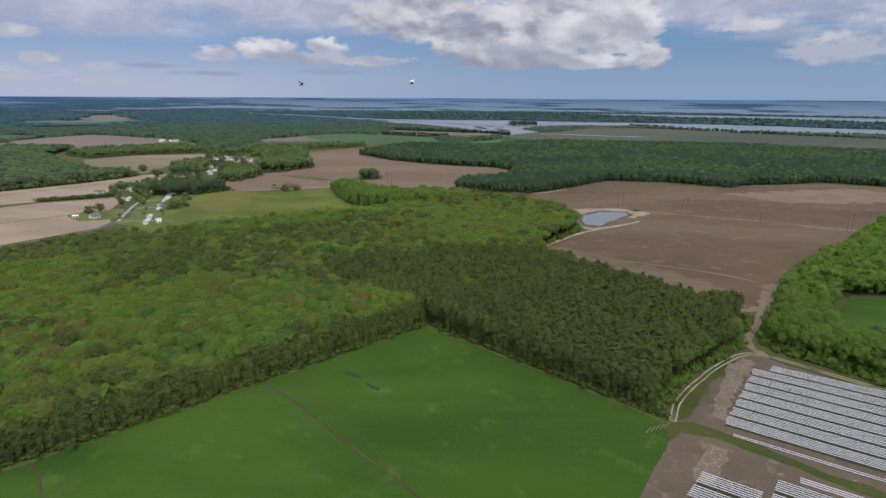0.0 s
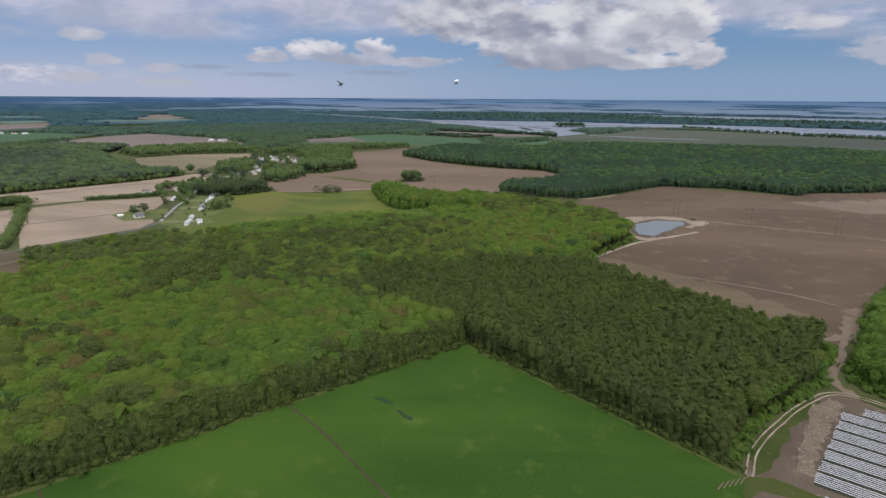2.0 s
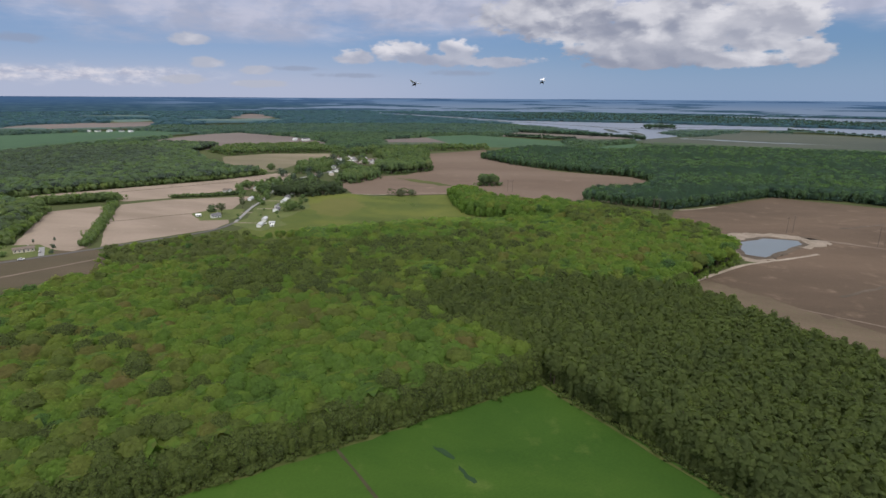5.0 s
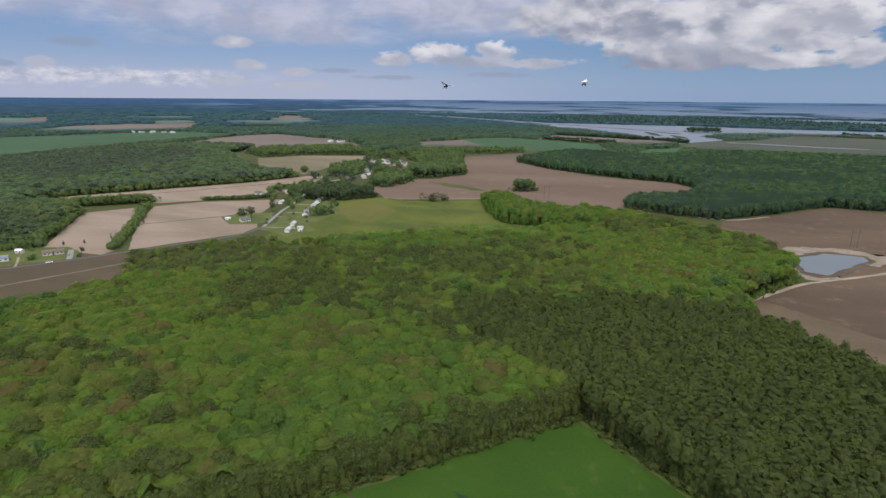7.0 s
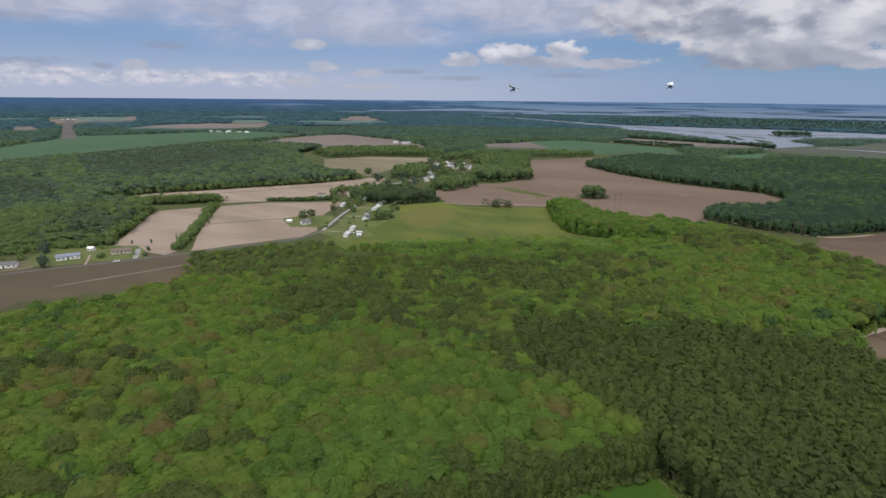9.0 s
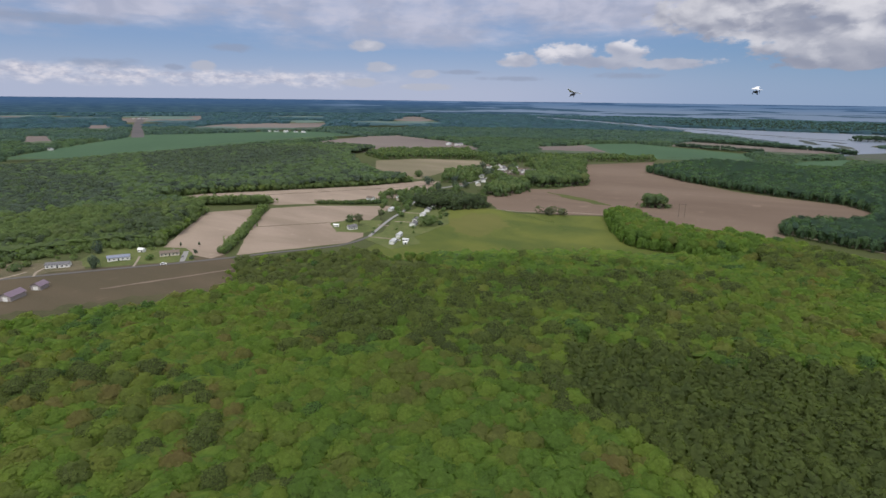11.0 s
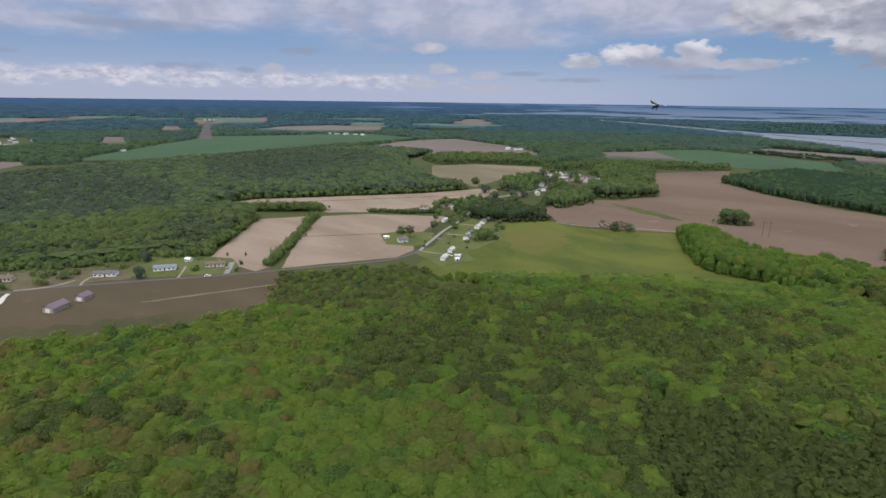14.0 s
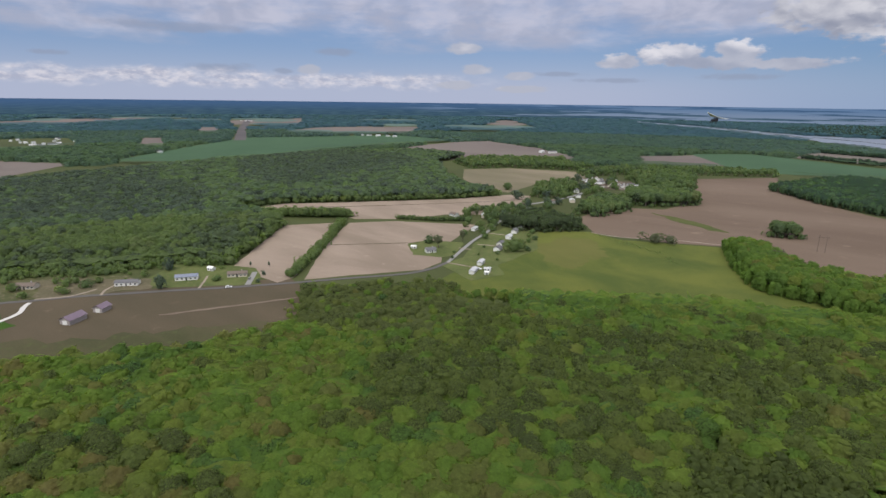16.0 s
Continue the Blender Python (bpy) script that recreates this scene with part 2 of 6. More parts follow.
EDGE_LEAF = leafage("wood_edge_leaves", [(0.122, 0.174, 0.052), (0.142, 0.204, 0.055), (0.158, 0.227, 0.057), (0.178, 0.235, 0.061)], 0.78, 0.04)
# the raised blue in these leaf tones imitates aerial haze
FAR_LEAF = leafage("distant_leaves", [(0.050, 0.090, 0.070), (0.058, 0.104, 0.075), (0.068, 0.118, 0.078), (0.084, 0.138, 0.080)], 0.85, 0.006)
MIXED = leafage("mixed_wood_leaves", [(0.095, 0.126, 0.043), (0.110, 0.144, 0.045), (0.125, 0.162, 0.047), (0.144, 0.188, 0.049)], 0.8, 0.03)
# edge and village leaves are lightened and blued to paint in haze
PALE_EDGE = leafage("light_edge_leaves", [(0.128, 0.180, 0.082), (0.148, 0.206, 0.086), (0.168, 0.234, 0.090), (0.176, 0.220, 0.100)], 0.8, 0.03)
VILLAGE_LEAF = leafage("village_leaves", [(0.092, 0.136, 0.070), (0.116, 0.170, 0.078), (0.142, 0.204, 0.082), (0.170, 0.206, 0.094)], 0.8, 0.03)
# dark pine tone; its strong blue share is haze painted into the colour
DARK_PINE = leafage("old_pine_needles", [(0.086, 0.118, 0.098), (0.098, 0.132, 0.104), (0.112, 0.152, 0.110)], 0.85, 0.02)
BARK = plain("bark", (0.10, 0.075, 0.055), 0.95, 0.0, 0.4, 3.0)
PALE_BARK = plain("pale_bark", (0.22, 0.19, 0.15), 0.95, 0.0, 0.3, 3.0)
GRASS = soil("crop_grass", (0.022, 0.056, 0.007), (0.042, 0.086, 0.011), (0.076, 0.112, 0.023), 0.78, 0.10, 0.25, 0.014, (0.4, 1, 1), 0.55)
MEADOW = soil("meadow", (0.060, 0.082, 0.018), (0.110, 0.122, 0.026), (0.130, 0.119, 0.039), 0.5, 0.0, 0.1, 0.014)
LAWN = soil("lawn", (0.071, 0.091, 0.029), (0.102, 0.121, 0.040), (0.167, 0.140, 0.074), 0.0, 0.0, 0.1, 0.045, (1, 1, 1), 0.52)
PLOUGHED = soil("ploughed_soil", (0.118, 0.084, 0.062), (0.158, 0.116, 0.087), (0.24, 0.18, 0.135), -0.55, 0.10, 0.12, 0.007, (0.35, 1, 1), 0.58)
DARK_PLOUGHED = soil("damp_ploughed_soil", (0.078, 0.056, 0.039), (0.122, 0.086, 0.060), (0.190, 0.138, 0.098), -0.55, 0.14, 0.12, 0.010, (0.35, 1, 1), 0.54)
PALE_SOIL = soil("dry_pale_soil", (0.204, 0.160, 0.123), (0.297, 0.235, 0.187), (0.385, 0.319, 0.259), 0.62, 0.30, 0.09, 0.016, (0.3, 1, 1), 0.6)
WORN = soil("worn_pale_soil", (0.135, 0.102, 0.078), (0.170, 0.132, 0.102), (0.24, 0.19, 0.15), 0.0, 0.0, 0.1, 0.04)
DULL_SOIL = soil("dull_tilled_soil", (0.070, 0.058, 0.036), (0.098, 0.076, 0.050), (0.15, 0.115, 0.08), 0.98, 0.12, 0.12, 0.012, (0.25, 1, 1), 0.62)
BARE = soil("bare_earth", (0.078, 0.062, 0.047), (0.108, 0.084, 0.063), (0.21, 0.17, 0.13), 0.5, 0.0, 0.1, 0.03, (1, 1, 1), 0.54)
CLODS = soil("pale_broken_clods", (0.115, 0.092, 0.070), (0.15, 0.12, 0.092), (0.28, 0.24, 0.19), 0.5, 0.0, 0.1, 0.16, (1, 1, 1), 0.50)
# soil greyed for distance: the haze is part of this colour
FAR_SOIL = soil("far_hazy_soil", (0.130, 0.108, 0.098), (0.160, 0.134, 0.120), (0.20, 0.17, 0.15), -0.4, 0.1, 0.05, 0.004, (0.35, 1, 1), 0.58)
BANK = soil("pale_spoil_bank", (0.18, 0.145, 0.112), (0.26, 0.215, 0.17), (0.38, 0.33, 0.27), 0.5, 0.0, 0.1, 0.10, (1, 1, 1), 0.52)
YARD = soil("rough_yard", (0.058, 0.066, 0.026), (0.090, 0.090, 0.040), (0.17, 0.135, 0.095), 0.0, 0.0, 0.1, 0.05, (1, 1, 1), 0.5)
ALLEY = soil("olive_grass_way", (0.036, 0.050, 0.012), (0.056, 0.066, 0.018), (0.095, 0.092, 0.036), 0.5, 0.0, 0.1, 0.05, (0.3, 1, 1), 0.55)
TRACK = soil("sandy_track", (0.22, 0.18, 0.14), (0.32, 0.27, 0.22), (0.40, 0.35, 0.29), 0.0, 0.0, 0.1, 0.06)
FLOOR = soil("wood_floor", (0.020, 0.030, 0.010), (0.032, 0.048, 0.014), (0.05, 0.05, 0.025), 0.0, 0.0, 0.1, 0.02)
MARSH = soil("salt_marsh", (0.050, 0.062, 0.050), (0.076, 0.084, 0.064), (0.10, 0.105, 0.078), 0.2, 0.0, 0.1, 0.003, (0.35, 1, 1), 0.55)
# crop green with far haze blended in as extra blue
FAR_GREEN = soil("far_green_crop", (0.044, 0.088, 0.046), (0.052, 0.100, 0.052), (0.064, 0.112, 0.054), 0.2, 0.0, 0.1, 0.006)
LANE = plain("worn_lane", (0.23, 0.225, 0.22), 0.9, 0.0, 0.2, 0.6)
CONCRETE = plain("pale_concrete", (0.52, 0.50, 0.48), 0.85, 0.0, 0.12, 0.4)
ASPHALT = plain("asphalt", (0.095, 0.088, 0.084), 0.9, 0.0, 0.2, 0.6)
FILM_WHITE = plain("white_plastic_film", (0.42, 0.42, 0.47), 0.45, 0.0, 0.10, 0.8, 0.5)
SIDING = plain("white_siding", (0.74, 0.74, 0.72), 0.6, 0.0, 0.06, 0.7)
CREAM = plain("cream_siding", (0.55, 0.50, 0.42), 0.65, 0.0, 0.08, 0.7)
PALE_METAL = plain("pale_metal_roof", (0.46, 0.46, 0.47), 0.5, 0.0, 0.12, 0.6)
SHINGLE = plain("grey_shingle", (0.13, 0.128, 0.135), 0.9, 0.0, 0.25, 1.0)
BLUE_SHINGLE = plain("blue_grey_shingle", (0.19, 0.21, 0.27), 0.85, 0.0, 0.2, 1.0)
BROWN_SHINGLE = plain("brown_shingle", (0.15, 0.12, 0.10), 0.9, 0.0, 0.25, 1.0)
LILAC_METAL = plain("faded_metal_roof", (0.170, 0.127, 0.164), 0.6, 0.1, 0.15, 0.5)
BLOCK = plain("pale_block_wall", (0.33, 0.30, 0.29), 0.85, 0.0, 0.15, 0.8)
GLASS_DARK = plain("window_glass", (0.03, 0.035, 0.045), 0.08, 0.0, 0.1, 1.0, 0.8)
POLE_WOOD = plain("weathered_pole", (0.14, 0.11, 0.09), 0.9, 0.0, 0.2, 2.0)
WING = plain("white_wing_fabric", (0.8, 0.8, 0.8), 0.5, 0.0, 0.04, 0.8)
DARK_METAL = plain("dark_frame", (0.03, 0.03, 0.035), 0.5, 0.2, 0.2, 2.0)


def water(name, colour, rough, scale):
    m, n, p = material(name, rough, 0.0, 0.6)
    pos = n.add("ShaderNodeNewGeometry").outputs["Position"]
    f = n.noise(n.mapped(pos, (0.3, 1, 1)), scale, 4.0, 0.6)
    n.put(p.inputs["Base Color"], n.mix(f, [v * 0.85 for v in colour], [v * 1.15 for v in colour]))
    bump(n, p, n.noise(pos, scale * 60, 3.0, 0.6), 0.12, 0.1)
    return m


POND = water("pond_water", (0.10, 0.125, 0.14), 0.35, 0.05)
RIVER = water("tidal_water", (0.105, 0.135, 0.185), 0.33, 0.004)


# ---- builders ----
def mesh_object(name, verts, faces, mats, parent=None, label="", which=None, smooth=False):
    me = bpy.data.meshes.new(name)
    me.from_pydata(verts, [], faces)
    for m in mats:
        me.materials.append(m)
    if which is not None:
        me.polygons.foreach_set("material_index", np.asarray(which, np.int32))
    if smooth:
        me.polygons.foreach_set("use_smooth", np.ones(len(me.polygons), bool))
    me.update()
    ob = new(name, me)
    ob.parent = parent
    if label:
        ob["label"] = label
    return ob


def part(name, bm, mat, parent, label=""):
    me = bpy.data.meshes.new(name)
    bm.to_mesh(me)
    bm.free()
    me.materials.append(mat)
    ob = new(name, me)
    ob.parent = parent
    if label:
        ob["label"] = label
    return ob


def empty(name, m, label, category, group=""):
    ob = new(name)
    ob.empty_display_size = 0.5
    ob.matrix_world = m
    return tagged(ob, label, category, group)


def box(bm, x0, x1, y0, y1, z0, z1, bevel=0.0):
    made = bmesh.ops.create_cube(bm, size=1.0, matrix=Matrix.Translation(((x0 + x1) / 2, (y0 + y1) / 2, (z0 + z1) / 2)) @ Matrix.Diagonal((x1 - x0, y1 - y0, z1 - z0, 1)))
    if bevel:
        edges = {e for v in made["verts"] for e in v.link_edges}
        bmesh.ops.bevel(bm, geom=list(edges), offset=bevel, segments=1, affect="EDGES")


def inside(poly, x, y):
    """Which of the points x, y lie inside a polygon."""
    px, py = np.array(poly, float).T
    qx, qy = np.roll(px, 1), np.roll(py, 1)
    hit = np.zeros(np.shape(x), bool)
    for ax, ay, bx, by in zip(px, py, qx, qy):
        cross = (ay > y) != (by > y)
        with np.errstate(divide="ignore", invalid="ignore"):
            hit ^= cross & (x < (bx - ax) * (y - ay) / (by - ay) + ax)
    return hit


def wavy(poly, step, jitter, seed):
    """The outline with extra corners that stray a little, as an unfenced edge does."""
    rng, out = np.random.default_rng(seed), []
    for (ax, ay), (bx, by) in zip(poly, poly[1:] + poly[:1]):
        n = max(1, int(math.hypot(bx - ax, by - ay) / step))
        for k in range(n):
            f = k / n
            j = rng.normal(0, jitter, 2) if k else (0, 0)
            out.append((ax + (bx - ax) * f + j[0], ay + (by - ay) * f + j[1]))
    return out


def patch(name, poly, mat, z, label, category, step=12.0, jitter=0.6, kind="structure"):
    """A thin sheet of ground with an uneven edge that drops into the sheet below."""
    line = wavy(poly, step, jitter, len(poly) * 7 + int(z * 1000))
    bm = bmesh.new()
    ring = [bm.verts.new((x, y, z)) for x, y in line]
    low = [bm.verts.new((x, y, -0.4)) for x, y in line]
    edges = [bm.edges.new((a, b)) for a, b in zip(ring, ring[1:] + ring[:1])]
    bmesh.ops.triangle_fill(bm, use_beauty=True, edges=edges)
    for k in range(len(ring)):
        bm.faces.new((ring[k - 1], ring[k], low[k], low[k - 1]))
    bmesh.ops.recalc_face_normals(bm, faces=bm.faces)
    ob = part(name, bm, mat, None)
    up = sum(f.normal.z * f.area for f in ob.data.polygons)
    if up < 0:
        ob.data.flip_normals()
    return tagged(ob, label, category, kind=kind)


def ribbon(name, line, width, mat, z, label, category, wobble=0.15, seed=3, aside=0.0):
    """A road or track along a line, smoothed between its corners."""
    rng = np.random.default_rng(seed)
    pts = [Vector((*p, 0)) for p in line]
    path = []
    for k in range(len(pts) - 1):
        a, b, c, d = pts[max(k - 1, 0)], pts[k], pts[k + 1], pts[min(k + 2, len(pts) - 1)]
        n = max(2, int((c - b).length / 6))
        for i in range(n):
            t = i / n
            path.append(0.5 * ((2 * b) + (c - a) * t + (2 * a - 5 * b + 4 * c - d) * t * t + (3 * b - a - 3 * c + d) * t ** 3))
    path.append(pts[-1])
    verts, faces = [], []
    for k, p in enumerate(path):
        q = (path[min(k + 1, len(path) - 1)] - path[max(k - 1, 0)]).normalized()
        side = Vector((-q.y, q.x, 0)) * width / 2
        for s, zz in ((-1.02, -0.3), (-1, z), (1, z), (1.02, -0.3)):
            o = p + side * s * (1 + rng.normal(0, wobble)) + side * (2 * aside / width)
            verts.append((o.x, o.y, zz))
        if k:
            i = 4 * k
            for j in range(3):
                faces.append((i - 4 + j, i - 3 + j, i + 1 + j, i + j))
    ob = mesh_object(name, verts, faces, [mat])
    if sum(f.normal.z for f in ob.data.polygons) < 0:
        ob.data.flip_normals()
    return tagged(ob, label, category, kind="structure")


# ---- trees ----
# every piece is verts, faces and soft outward normals, for a tree of height 1
def clumps(rng, count, size, lobes, lean=0.24, lift=0.1, heart=0.6):
    """Folded leaf clumps spread over a set of lobes (centre, radii)."""
    verts, faces, soft = [], [], []
    weights = np.array([r[0] * r[2] for _, r in lobes])
    pick = rng.choice(len(lobes), count, p=weights / weights.sum())
    for k in range(count):
        (cx, cy, cz), (rx, ry, rz) = lobes[pick[k]]
        for _ in range(5):
            d = rng.normal(size=3)
            d[2] = d[2] * 0.8 + 0.3
            d /= np.linalg.norm(d)
            o = np.array([cx + d[0] * rx, cy + d[1] * ry, cz + d[2] * rz])
            if not any(q != pick[k] and np.linalg.norm((o - c) / r) < 0.9 for q, (c, r) in enumerate(lobes)):
                break
        o += d * rng.normal(0, 0.06) * rx
        nrm = d + rng.normal(0, lean, 3)
        nrm[2] += lift
        nrm /= np.linalg.norm(nrm)
        a = np.cross(nrm, rng.normal(size=3))
        a /= np.linalg.norm(a)
        b = np.cross(nrm, a)
        s = size * rng.uniform(0.65, 1.35)
        i = len(verts)
        verts += [o - a * s * 0.55 + nrm * rng.normal(0, 0.12) * s, o - b * s * rng.uniform(0.35, 0.55) - nrm * 0.05 * s, o + a * s * 0.55 + nrm * rng.normal(0, 0.12) * s, o + b * s * rng.uniform(0.35, 0.55) + nrm * 0.14 * s]
        faces += [(i, i + 1, i + 3), (i + 1, i + 2, i + 3)] if k % 2 else [(i, i + 1, i + 2), (i, i + 2, i + 3)]
        whole = (o - [0, 0, heart]) * 2.6
        out = d * 0.34 + nrm * 0.22 + whole + [0, 0, 0.22]
        out[2] = max(out[2], 0.12)
        soft += [out / np.linalg.norm(out)] * 4
    return verts, faces, soft


def core(rng, centre, radii, rings=3, sides=6):
    """A ragged inner mass that closes the crown."""
    verts, faces, soft = [], [], []
    for j in range(rings):
        f = (j + 0.5) / rings * math.pi
        for k in range(sides):
            a = 2 * math.pi * (k + 0.5 * (j % 2)) / sides
            s = rng.uniform(0.80, 1.08)
            d = np.array([math.sin(f) * math.cos(a), math.sin(f) * math.sin(a), math.cos(f)])
            verts.append(np.array(centre) + d * radii * s)
            soft.append((d[0] * 0.8 + rng.normal(0, 0.22), d[1] * 0.8 + rng.normal(0, 0.22), max(d[2], 0.0) + 0.35))
    for j in range(rings - 1):
        for k in range(sides):
            a, b = j * sides + k, j * sides + (k + 1) % sides
            faces += [(a, a + sides, b), (b, a + sides, b + sides)]
    faces += [(0, k, k + 1) for k in range(1, sides - 1)]
    return verts, faces, soft


def tube(line, sides=5):
    """A tapered limb along points with radii."""
    verts, faces, soft = [], [], []
    for j, (p, r) in enumerate(line):
        for k in range(sides):
            a = 2 * math.pi * k / sides
            verts.append((p[0] + r * math.cos(a), p[1] + r * math.sin(a), p[2]))
            soft.append((math.cos(a), math.sin(a), 0))
        if j:
            for k in range(sides):
                a, b = (j - 1) * sides + k, (j - 1) * sides + (k + 1) % sides
                faces += [(a, b, b + sides), (a, b + sides, a + sides)]
    return verts, faces, soft


def joined(*pieces):
    verts, faces, soft = [], [], []
    for v, f, q in pieces:
        i = len(verts)
        verts += [tuple(p) for p in v]
        faces += [tuple(i + k for k in t) for t in f]
        soft += [tuple(p) for p in q]
    return np.array(verts, np.float32), np.array(faces, np.int32), np.array(soft, np.float32)


def leafy_tree(seed, count, size, lobes, sides, low=0.42):
    """A broadleaf: crown and wood."""
    rng = np.random.default_rng(seed)
    balls = [((0, 0, 0.66), (0.20, 0.20, 0.28))]
    for k in range(lobes):
        a = 2 * math.pi * (k + rng.uniform(0, 0.6)) / max(lobes, 1)
        r, h = rng.uniform(0.07, 0.13), rng.uniform(low, 0.82)
        q = rng.uniform(0.095, 0.14)
        balls.append(((math.cos(a) * r, math.sin(a) * r, h), (q, q, q * rng.uniform(0.9, 1.2))))
    deep = 0.29 if low > 0.2 else 0.44
    crown = joined(clumps(rng, count, size, balls), core(rng, (0, 0, 0.925 - deep), (0.205, 0.205, deep), 4 if sides > 4 else 3, sides))
    limbs = [tube([((0, 0, 0), 0.020), ((0.01, 0, 0.4), 0.013), ((0, 0.01, 0.8), 0.004)], 5 if sides > 4 else 3)]
    if sides > 6:
        for (x, y, z), _ in balls[1:4]:
            limbs.append(tube([((0.01, 0, 0.32), 0.009), ((x * 0.6, y * 0.6, z - 0.1), 0.005), ((x, y, z), 0.002)], 3))
    return crown, joined(*limbs)


def broad_crown(seed, count, size, lobes, sides):
    """A full broadleaf: leafy lobes closed round a dome, over a trunk with limbs."""
    rng = np.random.default_rng(seed)
    balls = [((0, 0, 0.66), (0.225, 0.225, 0.27))]
    for k in range(lobes):
        a, f = 2.4 * k + rng.uniform(-0.4, 0.4), math.acos(1 - 1.25 * (k + 0.5) / lobes)
        r, q = rng.uniform(0.12, 0.17), rng.uniform(0.085, 0.13)
        balls.append(((math.cos(a) * r * math.sin(f), math.sin(a) * r * math.sin(f), 0.66 + 0.20 * math.cos(f) * rng.uniform(0.85, 1.1)), (q, q, q)))
    solid = [core(rng, (0, 0, 0.65), (0.215, 0.215, 0.265), 4 if sides > 5 else 3, sides)]
    for (x, y, z), (q, _, _) in balls[1:]:
        v, f, out = core(rng, (x, y, z), (q * 0.93, q * 0.93, q * 0.93), 3 if sides > 5 else 2, 5)
        out = [np.array(p) * 0.5 + np.array((x, y, z - 0.6)) * 2.6 + [0, 0, 0.2] for p in out]
        solid.append((v, f, [p / np.linalg.norm(p) for p in out]))
    crown = joined(clumps(rng, count, size, balls, 0.2), *solid)
    limbs = [tube([((0, 0, 0), 0.018), ((0.01, 0, 0.4), 0.012), ((0, 0.01, 0.8), 0.004)], 5 if sides > 5 else 3)]
    if sides > 5:
        for (x, y, z), _ in balls[5:8]:
            limbs.append(tube([((0.01, 0, 0.32), 0.009), ((x * 0.6, y * 0.6, z - 0.1), 0.005), ((x, y, z), 0.002)], 3))
    return crown, joined(*limbs)


def pine_tree(seed, count, size, sides):
    """A plantation pine: a blunt spire of tufts on a bare stem."""
    rng = np.random.default_rng(seed)
    tiers = [(0.46, 0.12, 0.06), (0.57, 0.14, 0.07), (0.68, 0.135, 0.07), (0.79, 0.11, 0.07), (0.89, 0.075, 0.06), (0.955, 0.035, 0.05)]
    balls = [((rng.normal(0, 0.015), rng.normal(0, 0.015), z), (r, r, h)) for z, r, h in tiers]
    crown = joined(clumps(rng, count, size, balls, 0.25, 0.2), core(rng, (0, 0, 0.67), (0.125, 0.125, 0.29), 3, sides))
    wood = joined(tube([((0, 0, 0), 0.016), ((0, 0, 0.5), 0.011), ((0, 0, 0.95), 0.003)], 5 if sides > 5 else 3))
    return crown, wood


def bush_form(seed, count, size):
    """A shrub, leafy to the ground."""
    rng = np.random.default_rng(seed)
    balls = [((rng.normal(0, 0.22), rng.normal(0, 0.22), rng.uniform(0.35, 0.62)), (0.32, 0.32, 0.36)) for _ in range(3)]
    crown = joined(clumps(rng, count, size, balls, heart=0.35), core(rng, (0, 0, 0.4), (0.36, 0.36, 0.42), 3, 5))
    return crown, joined(tube([((0, 0, 0), 0.03), ((0, 0, 0.5), 0.01)], 3))


def canopy_form(seed):
    """A far piece of closed canopy, ragged on top."""
    rng = np.random.default_rng(seed)
    return joined(core(rng, (0, 0, 0.3), (0.85, 0.85, 0.75), 2, 5), clumps(rng, 3, 0.7, [((0, 0, 0.5), (0.55, 0.55, 0.4))], heart=0.2)), joined(([(0, 0, 0), (0.05, 0, 0), (0, 0, 0.3)], [(0, 1, 2)], [(0, -1, 0)] * 3))


def scatter(rng, poly, spacing, holes=()):
    """Uneven grid of places inside a polygon, outside the holes."""
    (x0, y0), (x1, y1) = np.min(poly, 0), np.max(poly, 0)
    gx, gy = np.meshgrid(np.arange(x0, x1, spacing), np.arange(y0, y1, spacing * 0.87))
    gx = gx + (np.arange(gx.shape[0]) % 2)[:, None] * spacing / 2
    gx, gy = (gx + rng.uniform(-0.38, 0.38, gx.shape) * spacing).ravel(), (gy + rng.uniform(-0.38, 0.38, gy.shape) * spacing).ravel()
    keep = inside(poly, gx, gy)
    for h in holes:
        keep &= ~inside(h, gx, gy)
    return np.stack([gx[keep], gy[keep]], 1)


